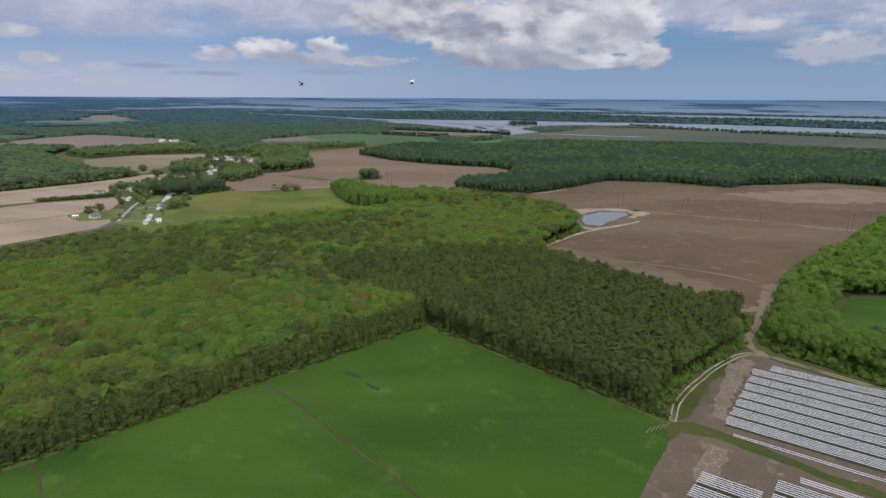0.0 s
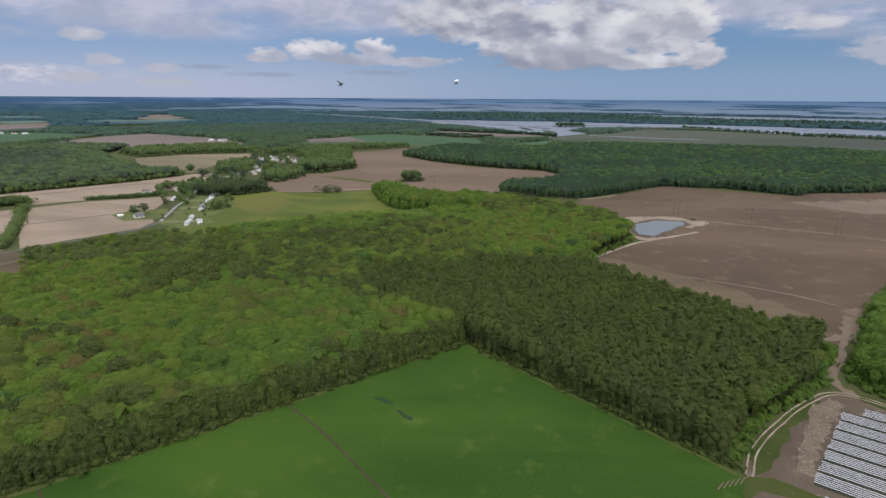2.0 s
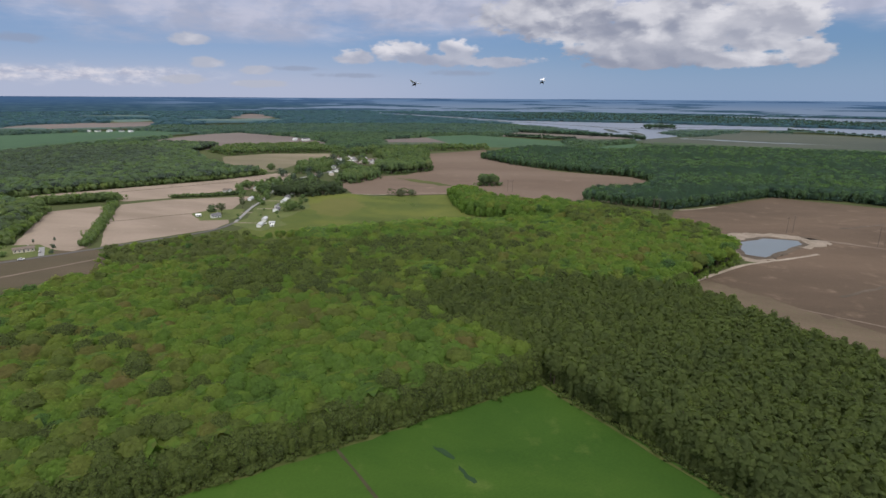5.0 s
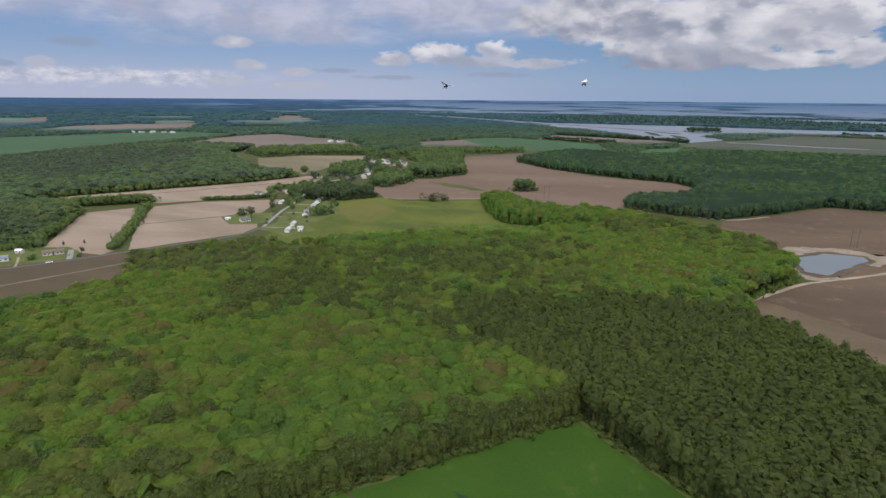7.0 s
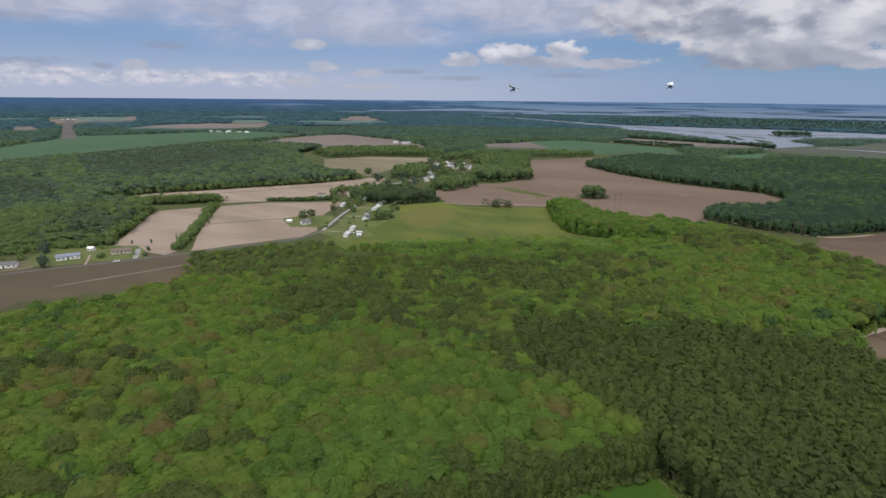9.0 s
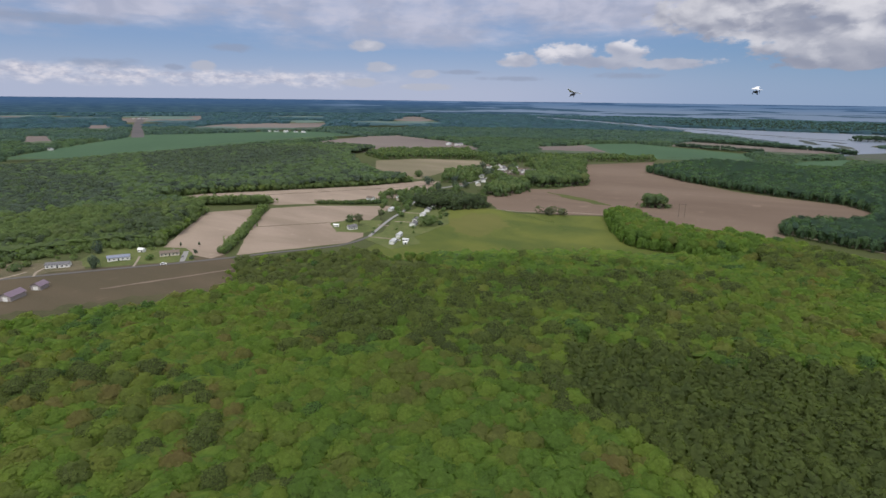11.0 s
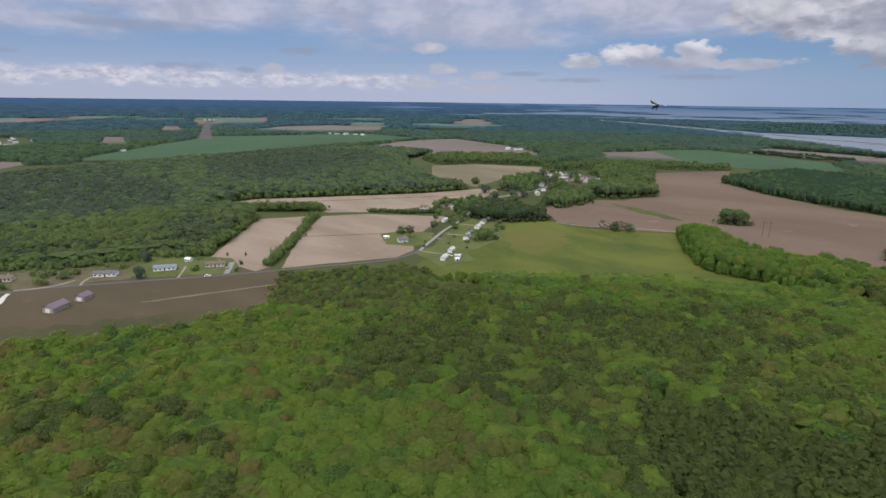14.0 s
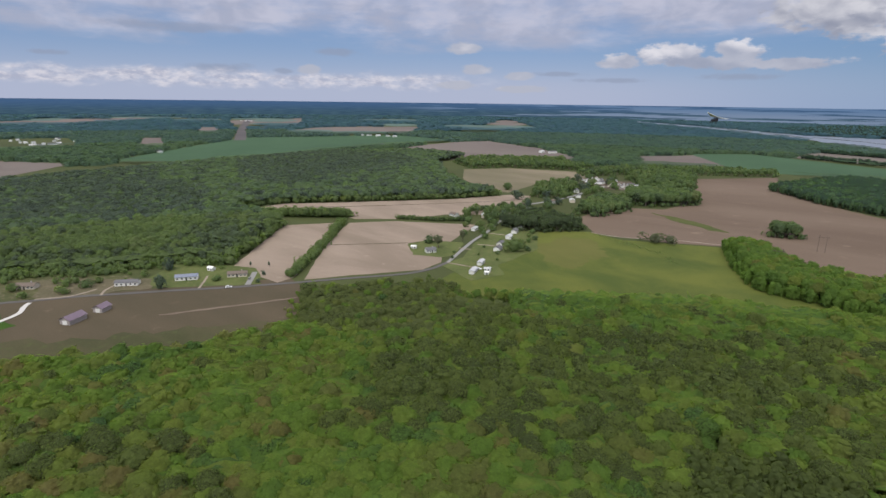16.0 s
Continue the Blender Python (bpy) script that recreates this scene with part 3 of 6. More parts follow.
def stand(name, forms, places, heights, mats, label, category, rng, spread=1.0, turn=True, wide=(0.85, 1.2)):
    """ONE mesh of many trees: forms are (crown, wood) pairs, copied, turned and scaled."""
    vs, fs, ns, tint, mi, base = [], [], [], [], [], 0
    which = rng.integers(0, len(forms), len(places))
    for k in range(len(forms)):
        at = places[which == k]
        hh = heights[which == k]
        if not len(at):
            continue
        (cv, cf, cn), (wv, wf, wn) = forms[k]
        v, f = np.concatenate([cv, wv]), np.concatenate([cf, wf + len(cv)])
        m = np.concatenate([np.zeros(len(cf), np.int32), np.ones(len(wf), np.int32)])
        a = rng.uniform(0, 2 * math.pi, len(at))
        ca, sa = np.cos(a)[:, None], np.sin(a)[:, None]
        s = (hh * rng.uniform(*wide, len(at)) * spread)[:, None]
        x = (v[:, 0] * ca - v[:, 1] * sa) * s + at[:, :1]
        y = (v[:, 0] * sa + v[:, 1] * ca) * s + at[:, 1:]
        z = v[:, 2] * hh[:, None] - 0.2
        q = np.concatenate([cn, wn])
        ns.append(np.stack([q[:, 0] * ca - q[:, 1] * sa, q[:, 0] * sa + q[:, 1] * ca, q[:, 2] + 0 * ca], -1).reshape(-1, 3))
        vs.append(np.stack([x, y, z], -1).reshape(-1, 3))
        fs.append((f[None] + (np.arange(len(at)) * len(v))[:, None, None] + base).reshape(-1, 3))
        mi.append(np.tile(m, len(at)))
        tint.append(np.repeat(rng.uniform(0, 1, len(at)), len(v)))
        base += len(at) * len(v)
    vs, fs, mi, tint = np.concatenate(vs).astype(np.float32), np.concatenate(fs).astype(np.int32), np.concatenate(mi).astype(np.int32), np.concatenate(tint).astype(np.float32)
    me = bpy.data.meshes.new(name)
    me.vertices.add(len(vs))
    me.vertices.foreach_set("co", vs.ravel())
    me.loops.add(fs.size)
    me.loops.foreach_set("vertex_index", fs.ravel())
    me.polygons.add(len(fs))
    me.polygons.foreach_set("loop_start", np.arange(0, fs.size, 3, dtype=np.int32))
    me.polygons.foreach_set("material_index", mi)
    for m in mats:
        me.materials.append(m)
    me.attributes.new("tint", "FLOAT", "POINT").data.foreach_set("value", tint)
    me.polygons.foreach_set("use_smooth", np.ones(len(fs), bool))
    me.update(calc_edges=True)
    me.normals_split_custom_set_from_vertices(np.concatenate(ns))
    return tagged(new(name, me), label, category, kind="stuff")


def tree_meshes(name, form, leaf, bark):
    """Crown and trunk meshes of one single tree of height 1."""
    out = []
    for key, (v, f, q), mat in (("crown", form[0], leaf), ("trunk", form[1], bark)):
        me = bpy.data.meshes.new(f"{name}_{key}")
        me.from_pydata(v.tolist(), [], f.tolist())
        me.materials.append(mat)
        me.polygons.foreach_set("use_smooth", np.ones(len(f), bool))
        me.update()
        me.normals_split_custom_set_from_vertices(q)
        out.append(me)
    return out


def plant(name, meshes, x, y, height, spread, label, category, group="", turn=0.0):
    """One tree as a thing of its own: crown and trunk under an empty."""
    root = new(name)
    root.empty_display_size = 0.5
    root.matrix_world = Matrix.LocRotScale((x, y, -0.15), Euler((0, 0, turn)), (height * spread, height * spread, height))
    for key, me in zip(("crown", "trunk"), meshes):
        new(key, me).parent = root
    return tagged(root, label, category, group)


def understory(name, poly, step, level, mat, label, holes=()):
    """A ragged sheet of lower foliage, added to lighten dark gaps between the crowns."""
    rng = np.random.default_rng(int(step * 100) + len(poly))
    (x0, y0), (x1, y1) = np.min(poly, 0), np.max(poly, 0)
    gx, gy = np.meshgrid(np.arange(x0, x1, step), np.arange(y0, y1, step))
    gx, gy = gx + rng.uniform(-0.35, 0.35, gx.shape) * step, gy + rng.uniform(-0.35, 0.35, gy.shape) * step
    gz = level + rng.normal(0, 0.10, gx.shape) * level
    held = np.ones(gx.shape, bool)
    for ox, oy in ((4, 0), (-4, 0), (0, 4), (0, -4)):
        held &= inside(poly, gx + ox, gy + oy)
        for h in holes:
            held &= ~inside(h, gx + ox, gy + oy)
    cols = gx.shape[1]
    verts = np.stack([gx, gy, gz], -1).reshape(-1, 3)
    quad = held[:-1, :-1] & held[1:, :-1] & held[:-1, 1:] & held[1:, 1:]
    base = (np.arange(gx.size).reshape(gx.shape)[:-1, :-1])[quad]
    faces = np.stack([base, base + 1, base + cols + 1, base + cols], -1)
    used = np.unique(faces)
    back = np.zeros(len(verts), int)
    back[used] = np.arange(len(used))
    ob = mesh_object(name, verts[used].tolist(), back[faces].tolist(), [mat])
    ob.data.attributes.new("tint", "FLOAT", "POINT").data.foreach_set("value", rng.uniform(0, 1, len(used)).astype(np.float32))
    return tagged(ob, label, "foliage", kind="stuff")


def fringe(rng, poly, step, depth, closed=True):
    """Places along an outline or line, a little to both sides of it."""
    out = []
    for (ax, ay), (bx, by) in zip(poly, poly[1:] + poly[:1] if closed else poly[1:]):
        n = int(math.hypot(bx - ax, by - ay) / step)
        for k in range(n):
            f = (k + rng.uniform(0, 1)) / max(n, 1)
            out.append((ax + (bx - ax) * f + rng.normal(0, depth), ay + (by - ay) * f + rng.normal(0, depth)))
    return np.array(out)


FAR_EDGE = [leafy_tree(100 + s, 26, 0.17, 5, 4, 0.10) for s in range(4)]
EDGE_TREES = [leafy_tree(80 + s, 90, 0.105, 9, 6, 0.10) for s in range(5)]
NEAR_LEAFY = [broad_crown(s, 300, 0.048, 11, 7) for s in range(8)]
MID_BROAD = [broad_crown(120 + s, 84, 0.078, 8, 5) for s in range(6)]
MID_LEAFY = [leafy_tree(20 + s, 48, 0.118, 6, 5) for s in range(5)]
FAR_LEAFY = [leafy_tree(40 + s, 22, 0.20, 3, 4, 0.3) for s in range(5)]
DIM_LEAFY = [leafy_tree(60 + s, 7, 0.32, 2, 4, 0.3) for s in range(4)]
NEAR_PINE = [pine_tree(s, 120, 0.066, 5) for s in range(6)]
FAR_BUSHES = [bush_form(10 + s, 13, 0.42) for s in range(4)]
BUSHES = [bush_form(s, 40, 0.26) for s in range(4)]
CANOPY = [canopy_form(s) for s in range(5)]

# ---- ground ----
# one sheet out to the horizon
verts, faces, sides = [(-25, 115, 0)], [], 96
radii = [60, 140, 300, 600, 1000, 1500, 2100, 2800, 3500, 4200, 4760]
for r in radii:
    for k in range(sides):
        a = 2 * math.pi * k / sides
        verts.append((-25 + r * math.cos(a), 115 + r * math.sin(a), 0.0))
for k in range(sides):
    faces.append((0, 1 + k, 1 + (k + 1) % sides))
    for j in range(len(radii) - 1):
        a, b = 1 + j * sides + k, 1 + j * sides + (k + 1) % sides
        faces.append((a, a + sides, b + sides, b))
GROUND = soil("rough_ground", (0.050, 0.060, 0.022), (0.066, 0.078, 0.028), (0.08, 0.09, 0.04), 0.3, 0.0, 0.1, 0.004)
ground = tagged(mesh_object("ground", verts, faces, [GROUND]), "flat green lowland under fields and woods", "ground", kind="structure")

GREEN = [(-21, 309), (82, 220), (76, 204), (58, 150), (60, 60), (40, -160), (-160, -200), (-360, -60), (-260, 68), (-151, 177), (-86, 242)]
MEADOW_EDGE = [(-330, 560), (-345, 635), (-352, 690), (-312, 729), (-270, 720), (-187, 759), (-156, 695), (-132, 649), (-97, 642), (-40, 640), (-50, 605), (-95, 590), (-140, 580), (-180, 550), (-227, 515), (-278, 480), (-320, 505)]
BROWN = [(52, 464), (87, 506), (109, 533), (118, 538), (101, 615), (70, 680), (79, 730), (129, 779), (210, 865), (359, 808), (387, 836), (512, 862), (585, 831), (760, 790), (700, 640), (419, 592), (218, 388), (180, 350), (165, 330), (120, 340), (60, 420)]
BROWN_2 = [(-385, 1231), (-263, 1388), (-222, 1219), (-158, 1111), (-81, 1045), (-20, 1022), (45, 1006), (80, 952), (60, 862), (24, 832), (-14, 812), (-14, 740), (-60, 720), (-110, 700), (-165, 770), (-187, 766), (-229, 742), (-306, 730), (-357, 787), (-352, 880), (-300, 915), (-286, 1016)]
FARM = [(81, 218), (97, 245), (128, 276), (145, 283), (182, 251), (260, 180), (230, -60), (62, -60), (60, 120), (58, 176), (76, 204)]
VILLAGE_SOIL = soil("weedy_pale_soil", (0.135, 0.120, 0.075), (0.215, 0.175, 0.125), (0.150, 0.150, 0.070), 0.62, 0.10, 0.09, 0.008, (0.3, 1, 1), 0.52)
patch("field", GREEN, GRASS, 0.10, "smooth bright green cereal field beside the woods", "field")
patch("field", MEADOW_EDGE, MEADOW, 0.10, "yellowish green meadow behind the woods", "field")
patch("field", BROWN, DARK_PLOUGHED, 0.12, "large bare brown ploughed field", "field")
patch("field", BROWN_2, PLOUGHED, 0.14, "curving bare brown field behind the meadow", "field")
patch("field", FARM, BARE, 0.16, "bare grey brown earth of a vegetable farm", "field")
patch("field", [(193, 299), (214, 334), (240, 366), (310, 370), (300, 300), (240, 270)], GRASS, 0.12, "small green field enclosed by woods", "field")
patch("field", [(-462, 408), (-566, 522), (-536, 570), (-470, 508), (-404, 428), (-402, 412)], PALE_SOIL, 0.15, "pale tan tilled field beside the houses", "field")
patch("field", [(-394, 430), (-465, 503), (-525, 580), (-495, 623), (-419, 671), (-405, 640), (-388, 590), (-362, 552), (-349, 536), (-346, 510), (-356, 494), (-376, 462)], PALE_SOIL, 0.165, "wide pale tan tilled field beside the lane", "field")
patch("field", [(-678, 531), (-675, 592), (-615, 675), (-542, 777), (-508, 864), (-480, 880), (-440, 800), (-444, 725), (-480, 690), (-493, 640), (-536, 598), (-584, 600), (-653, 532)], PALE_SOIL, 0.12, "long pale tan field along the wood edge", "field")
patch("field", [(-520, 200), (-496, 264), (-458, 337), (-429, 386), (-405, 425), (-385, 420), (-300, 362), (-320, 290), (-350, 250), (-400, 170)], DULL_SOIL, 0.12, "dull brown tilled strip along the road", "field")
patch("field", [(-749, 1053), (-697, 1135), (-551, 1194), (-509, 1091), (-540, 1000), (-520, 880), (-560, 880), (-657, 941)], VILLAGE_SOIL, 0.12, "tan and olive field near the village", "field")
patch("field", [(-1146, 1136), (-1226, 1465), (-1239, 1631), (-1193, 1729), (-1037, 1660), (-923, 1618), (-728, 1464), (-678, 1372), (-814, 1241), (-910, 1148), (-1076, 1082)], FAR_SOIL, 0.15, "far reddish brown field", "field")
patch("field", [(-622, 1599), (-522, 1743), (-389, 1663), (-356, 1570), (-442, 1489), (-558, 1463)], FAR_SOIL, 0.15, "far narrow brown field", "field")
patch("field", [(-442, 1609), (-546, 1770), (-424, 1902), (-122, 1732), (-80, 1560), (-253, 1463), (-355, 1462)], FAR_GREEN, 0.2, "far green crop field tinted blue for haze", "field")
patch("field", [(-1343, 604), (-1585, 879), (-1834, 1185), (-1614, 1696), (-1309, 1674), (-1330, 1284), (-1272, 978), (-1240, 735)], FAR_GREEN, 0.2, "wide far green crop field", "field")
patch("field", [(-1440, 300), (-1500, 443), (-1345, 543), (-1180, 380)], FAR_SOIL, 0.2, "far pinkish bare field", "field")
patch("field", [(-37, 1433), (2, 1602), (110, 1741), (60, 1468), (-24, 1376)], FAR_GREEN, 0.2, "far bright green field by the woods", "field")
patch("sand_bank", [(98, 612), (104, 622), (120, 640), (140, 644), (156, 650), (176, 644), (192, 634), (196, 622), (182, 606), (172, 596), (166, 598), (172, 612), (172, 624), (150, 634), (140, 628), (118, 600), (110, 560), (120, 552), (140, 572), (144, 568), (122, 540), (110, 542), (104, 575)], BANK, 0.2, "rough sandy bank round the pond", "bank", 4, 2.4)
patch("wet_margin", [(111, 556), (114, 604), (140, 630), (174, 628), (176, 612), (132, 554), (120, 548)], BARE, 0.23, "dark wet earth at the pond edge", "bank", 7, 0.9)
patch("water", [(115, 562), (120, 604), (143, 625), (170, 624), (170, 612), (128, 557)], POND, 0.26, "grey blue still water of a dug pond", "pond", 8, 0.8)
for aside in (-1.05, 1.05):
    ribbon("wheel_track", [(83, 220), (85, 224), (88, 231), (93, 238), (100, 247), (108, 255.5), (117, 265), (130, 276), (137, 280.5), (145, 281), (153, 276), (163, 267), (175, 256), (250, 190)], 0.6, TRACK, 0.26, "pale sandy wheel track round the field", "track", 0.45, 4, aside)
ribbon("track", [(149, 280), (146, 283), (145, 289), (146.5, 297), (151, 304), (158, 313), (163, 321), (168, 330), (176, 342), (190, 366)], 3.6, WORN, 0.24, "sandy track between two woods", "track", 0.3)
ribbon("road", [(-545, 150), (-520, 216), (-496, 264), (-487, 278), (-476, 299), (-466, 314), (-458, 325), (-441, 350), (-418, 381), (-405, 401), (-393, 420), (-372, 455), (-350, 490), (-343, 514), (-345, 540)], 3.8, ASPHALT, 0.3, "narrow dark asphalt country road", "road", 0.02)
ribbon("road", [(-345, 540), (-360, 575), (-377, 617), (-391, 660), (-425, 740), (-450, 800)], 3.2, LANE, 0.31, "pale worn lane between lawns", "road", 0.02)

# small ground marks on the near field
DITCH = soil("damp_ditch", (0.040, 0.040, 0.018), (0.059, 0.055, 0.029), (0.064, 0.060, 0.036), 0.0, 0.0, 0.1, 0.05)
DRY_EDGE = soil("dry_verge", (0.058, 0.074, 0.020), (0.080, 0.088, 0.028), (0.110, 0.100, 0.046), 0.0, 0.0, 0.1, 0.04)
WEEDY = soil("weedy_tilth", (0.052, 0.054, 0.024), (0.076, 0.068, 0.036), (0.07, 0.085, 0.03), 0.98, 0.0, 0.1, 0.03, (0.3, 1, 1), 0.5)
MARGIN = soil("pale_weedy_margin", (0.094, 0.072, 0.048), (0.128, 0.096, 0.066), (0.104, 0.096, 0.050), 0.6, 0.0, 0.1, 0.05, (0.3, 1, 1), 0.5)
DRY_LOT = soil("dry_brown_lot", (0.092, 0.084, 0.048), (0.128, 0.108, 0.068), (0.19, 0.155, 0.11), 0.0, 0.0, 0.1, 0.06, (1, 1, 1), 0.52)
DRY_MEADOW = soil("dry_meadow", (0.094, 0.100, 0.026), (0.114, 0.112, 0.032), (0.105, 0.120, 0.030), 0.5, 0.0, 0.1, 0.03, (0.4, 1, 1), 0.5)
MUD = plain("wet_mud", (0.022, 0.046, 0.020), 0.85, 0.0, 0.3, 0.3, 0.1)
ribbon("ditch", [(-89, 243), (-60, 219), (-37, 197), (-10, 172), (40, 120)], 1.0, DITCH, 0.13, "narrow dark ditch across the green field", "ditch", 0.25)
ribbon("ditch", [(-152, 186), (-143, 181), (-126, 165), (-80, 110)], 0.9, DITCH, 0.13, "narrow dark ditch across the green field", "ditch", 0.25, 5)
ribbon("verge", [(-21, 307), (-86, 240), (-151, 175), (-260, 66)], 2.6, DRY_EDGE, 0.15, "dry yellowish verge at the wood edge", "verge", 0.35, 8)
ribbon("verge", [(-21, 307), (30, 263), (81, 219)], 1.6, DRY_EDGE, 0.15, "dry yellowish verge at the wood edge", "verge", 0.35, 9)
patch("puddle", [(-53, 251), (-49, 250.4), (-43, 246.4), (-43.6, 245.4), (-47, 246.6), (-51, 248.8)], MUD, 0.17, "dark wet hollow in the green field", "puddle", 2, 0.35)
patch("puddle", [(-41, 243), (-38.5, 241), (-33, 236.4), (-34, 235.4), (-37.5, 237.4), (-40.6, 241)], MUD, 0.17, "dark wet hollow in the green field", "puddle", 2, 0.35)
patch("grass_strip", [(76, 206), (81, 218), (83, 219.5), (90, 220), (105, 211), (117, 199), (129, 189), (142, 181), (200, 140), (197, 136), (138, 176), (124, 187), (108, 200), (95, 210), (84, 213)], ALLEY, 0.22, "olive grass way between vegetable plots", "grass", 5, 0.5)
patch("grass_strip", [(85, 220), (92, 225), (102, 240), (113, 254), (124, 266), (131, 274), (128, 276), (117, 266), (108, 257), (99, 248), (92, 239), (87, 231)], ALLEY, 0.20, "green grass beside the sandy track", "grass", 4, 0.7)
patch("grass_strip", [(147, 285), (158, 276), (184, 253), (250, 193), (249, 184), (183, 245), (157, 267), (148, 276)], ALLEY, 0.20, "green grass beside the sandy track", "grass", 6, 0.6)
for k in range(5):
    ribbon("straw_row", [(70.5 + k * 2.0, 211.5 + k * 0.9), (73.5 + k * 2.0, 215.5 + k * 0.9)], 0.4, WORN, 0.2, "short row of pale straw on grass", "straw", 0.2, 20 + k)
ribbon("track", [(56, 464), (72, 486), (87, 505), (104, 526), (118, 538), (150, 562), (172, 580)], 3.0, TRACK, 0.24, "pale sandy track along the brown field", "track")
ribbon("track", [(-20, 786), (14, 768), (80, 741), (130, 776)], 3.0, TRACK, 0.24, "pale track between wood and field", "track")
ribbon("track", [(-308, 728), (-275, 731), (-233, 755), (-199, 766), (-183, 766), (-120, 715)], 2.2, TRACK, 0.26, "pale track between meadow and brown field", "track")
ribbon("ditch", [(-466, 503), (-437, 537), (-409, 571)], 1.3, DITCH, 0.22, "dark line of weeds across the pale field", "ditch", 0.2, 6)
ribbon("ditch", [(-640, 590), (-580, 670), (-500, 790), (-470, 850)], 1.6, DITCH, 0.22, "dark line of weeds along the pale field", "ditch", 0.3, 7)
ribbon("worn_strip", [(212, 376), (191, 400), (167, 417), (118, 440)], 1.6, WORN, 0.2, "pale worn strip in the ploughed field", "soil", 0.4)
ribbon("worn_strip", [(58, 464), (68, 446), (92, 408), (126, 362), (160, 338), (176, 346)], 4.5, WORN, 0.21, "pale sandy edge of the ploughed field", "soil", 0.5, 12)
ribbon("worn_strip", [(150, 470), (190, 505), (225, 532)], 2.2, BARE, 0.22, "dark damp streak in the ploughed field", "soil", 0.5, 13)
ribbon("worn_strip", [(225, 690), (330, 760), (400, 800)], 3.0, BARE, 0.22, "dark damp streak in the ploughed field", "soil", 0.5, 14)
ribbon("worn_strip", [(176, 640), (235, 615), (300, 590), (365, 556), (430, 560)], 4.0, WORN, 0.2, "pale worn strip under the pole line", "soil", 0.5)
ribbon("worn_strip", [(-400, 326), (-384, 360), (-364, 404)], 2.4, WORN, 0.2, "pale wheel track in the tilled strip", "soil", 0.3)
patch("field", [(-306, 883), (-268, 873), (-224, 852), (-200, 830), (-225, 832), (-267, 851)], DRY_EDGE, 0.24, "grassy wedge in the brown field", "grass", 8, 2)
patch("field", [(330, 760), (520, 820), (580, 760), (480, 700), (380, 700)], WORN, 0.2, "pale dry patch on the ploughed field", "soil", 10, 5)
patch("worn_ground", [(174, 342), (186, 366), (206, 392), (214, 388), (204, 370), (192, 350), (182, 336)], WORN, 0.19, "trodden pinkish earth at the field corner", "soil", 4, 1.5)
patch("weedy_edge", [(58, 462), (72, 482), (90, 470), (120, 440), (150, 412), (176, 372), (168, 340), (130, 350), (92, 396), (62, 428)], MARGIN, 0.17, "pale weedy margin of the ploughed field", "grass", 6, 3)
patch("dry_patch", [(-322, 648), (-320, 694), (-291, 699), (-256, 656), (-259, 596), (-289, 600)], DRY_MEADOW, 0.13, "dry brownish patch of the meadow", "grass", 5, 3)
patch("clearing", [(-46, 640), (-34, 629), (-28, 615), (-36, 612), (-46, 622)], PLOUGHED, 0.2, "small bare reddish clearing", "soil", 4, 1)
patch("lawn", [(-487, 255), (-500, 262), (-483, 300), (-470, 318), (-497, 345), (-540, 300), (-560, 240), (-520, 190)], YARD, 0.2, "rough grass round a house", "lawn", 8, 1)
patch("lawn", [(-448, 352), (-470, 340), (-506, 380), (-470, 408), (-447, 420), (-422, 410), (-408, 402)], LAWN, 0.2, "mown lawn round two houses", "lawn", 8, 0.6)
patch("lawn", [(-414, 562), (-383, 536), (-357, 549), (-358, 566), (-378, 601), (-409, 586)], LAWN, 0.2, "mown lawn of a house by the lane", "lawn", 8, 0.6)
patch("lawn", [(-345, 530), (-300, 515), (-290, 545), (-309, 562), (-312, 628), (-355, 700), (-390, 700), (-385, 660), (-366, 600), (-345, 560)], LAWN, 0.22, "mown lawns along the lane", "lawn", 8, 0.6)
patch("weedy_edge", [(-420, 255), (-395, 282), (-372, 318), (-352, 352), (-336, 380), (-306, 362), (-322, 296), (-352, 250), (-400, 178), (-425, 205)], WEEDY, 0.2, "weedy greenish edge of the tilled strip", "grass", 5, 2.5)
patch("field", [(-480, 230), (-492, 262), (-462, 258), (-444, 262), (-440, 240)], GRASS, 0.2, "small dark green plot", "field", 8, 0.6)
ribbon("driveway", [(-483, 277), (-475, 272), (-466, 268), (-458, 256), (-450, 230)], 3.0, CONCRETE, 0.32, "pale concrete driveway", "driveway", 0.05)
ribbon("driveway", [(-413, 394), (-425, 404), (-437, 414)], 4.0, LANE, 0.32, "pale concrete driveway", "driveway", 0.03)
ribbon("driveway", [(-431, 366), (-442, 375), (-454, 384)], 1.6, TRACK, 0.32, "gravel driveway", "driveway", 0.05)
ribbon("driveway", [(-465, 314), (-474, 319), (-481, 328)], 1.8, TRACK, 0.32, "gravel driveway", "driveway", 0.05)
ribbon("driveway", [(-488, 281), (-478, 300), (-481, 316)], 2.0, TRACK, 0.34, "gravel driveway along a brown yard", "driveway", 0.05)
for line in ([(-345, 539), (-330, 542), (-315, 546)], [(-364, 605), (-346, 613)], [(-384, 650), (-364, 655)], [(-368, 582), (-357, 586)]):
    ribbon("driveway", line, 1.8, TRACK, 0.33, "short gravel driveway off the lane", "driveway", 0.05)
ribbon("road", [(-450, 798), (-440, 847), (-436, 935), (-450, 1037), (-405, 1042), (-340, 1050)], 5.0, LANE, 0.28, "grey asphalt village road", "road", 0.02)
patch("yard", [(-500, 1050), (-490, 1120), (-430, 1130), (-390, 1050), (-420, 1020)], BARE, 0.2, "bare earth yards of the village", "ground", 10, 2)
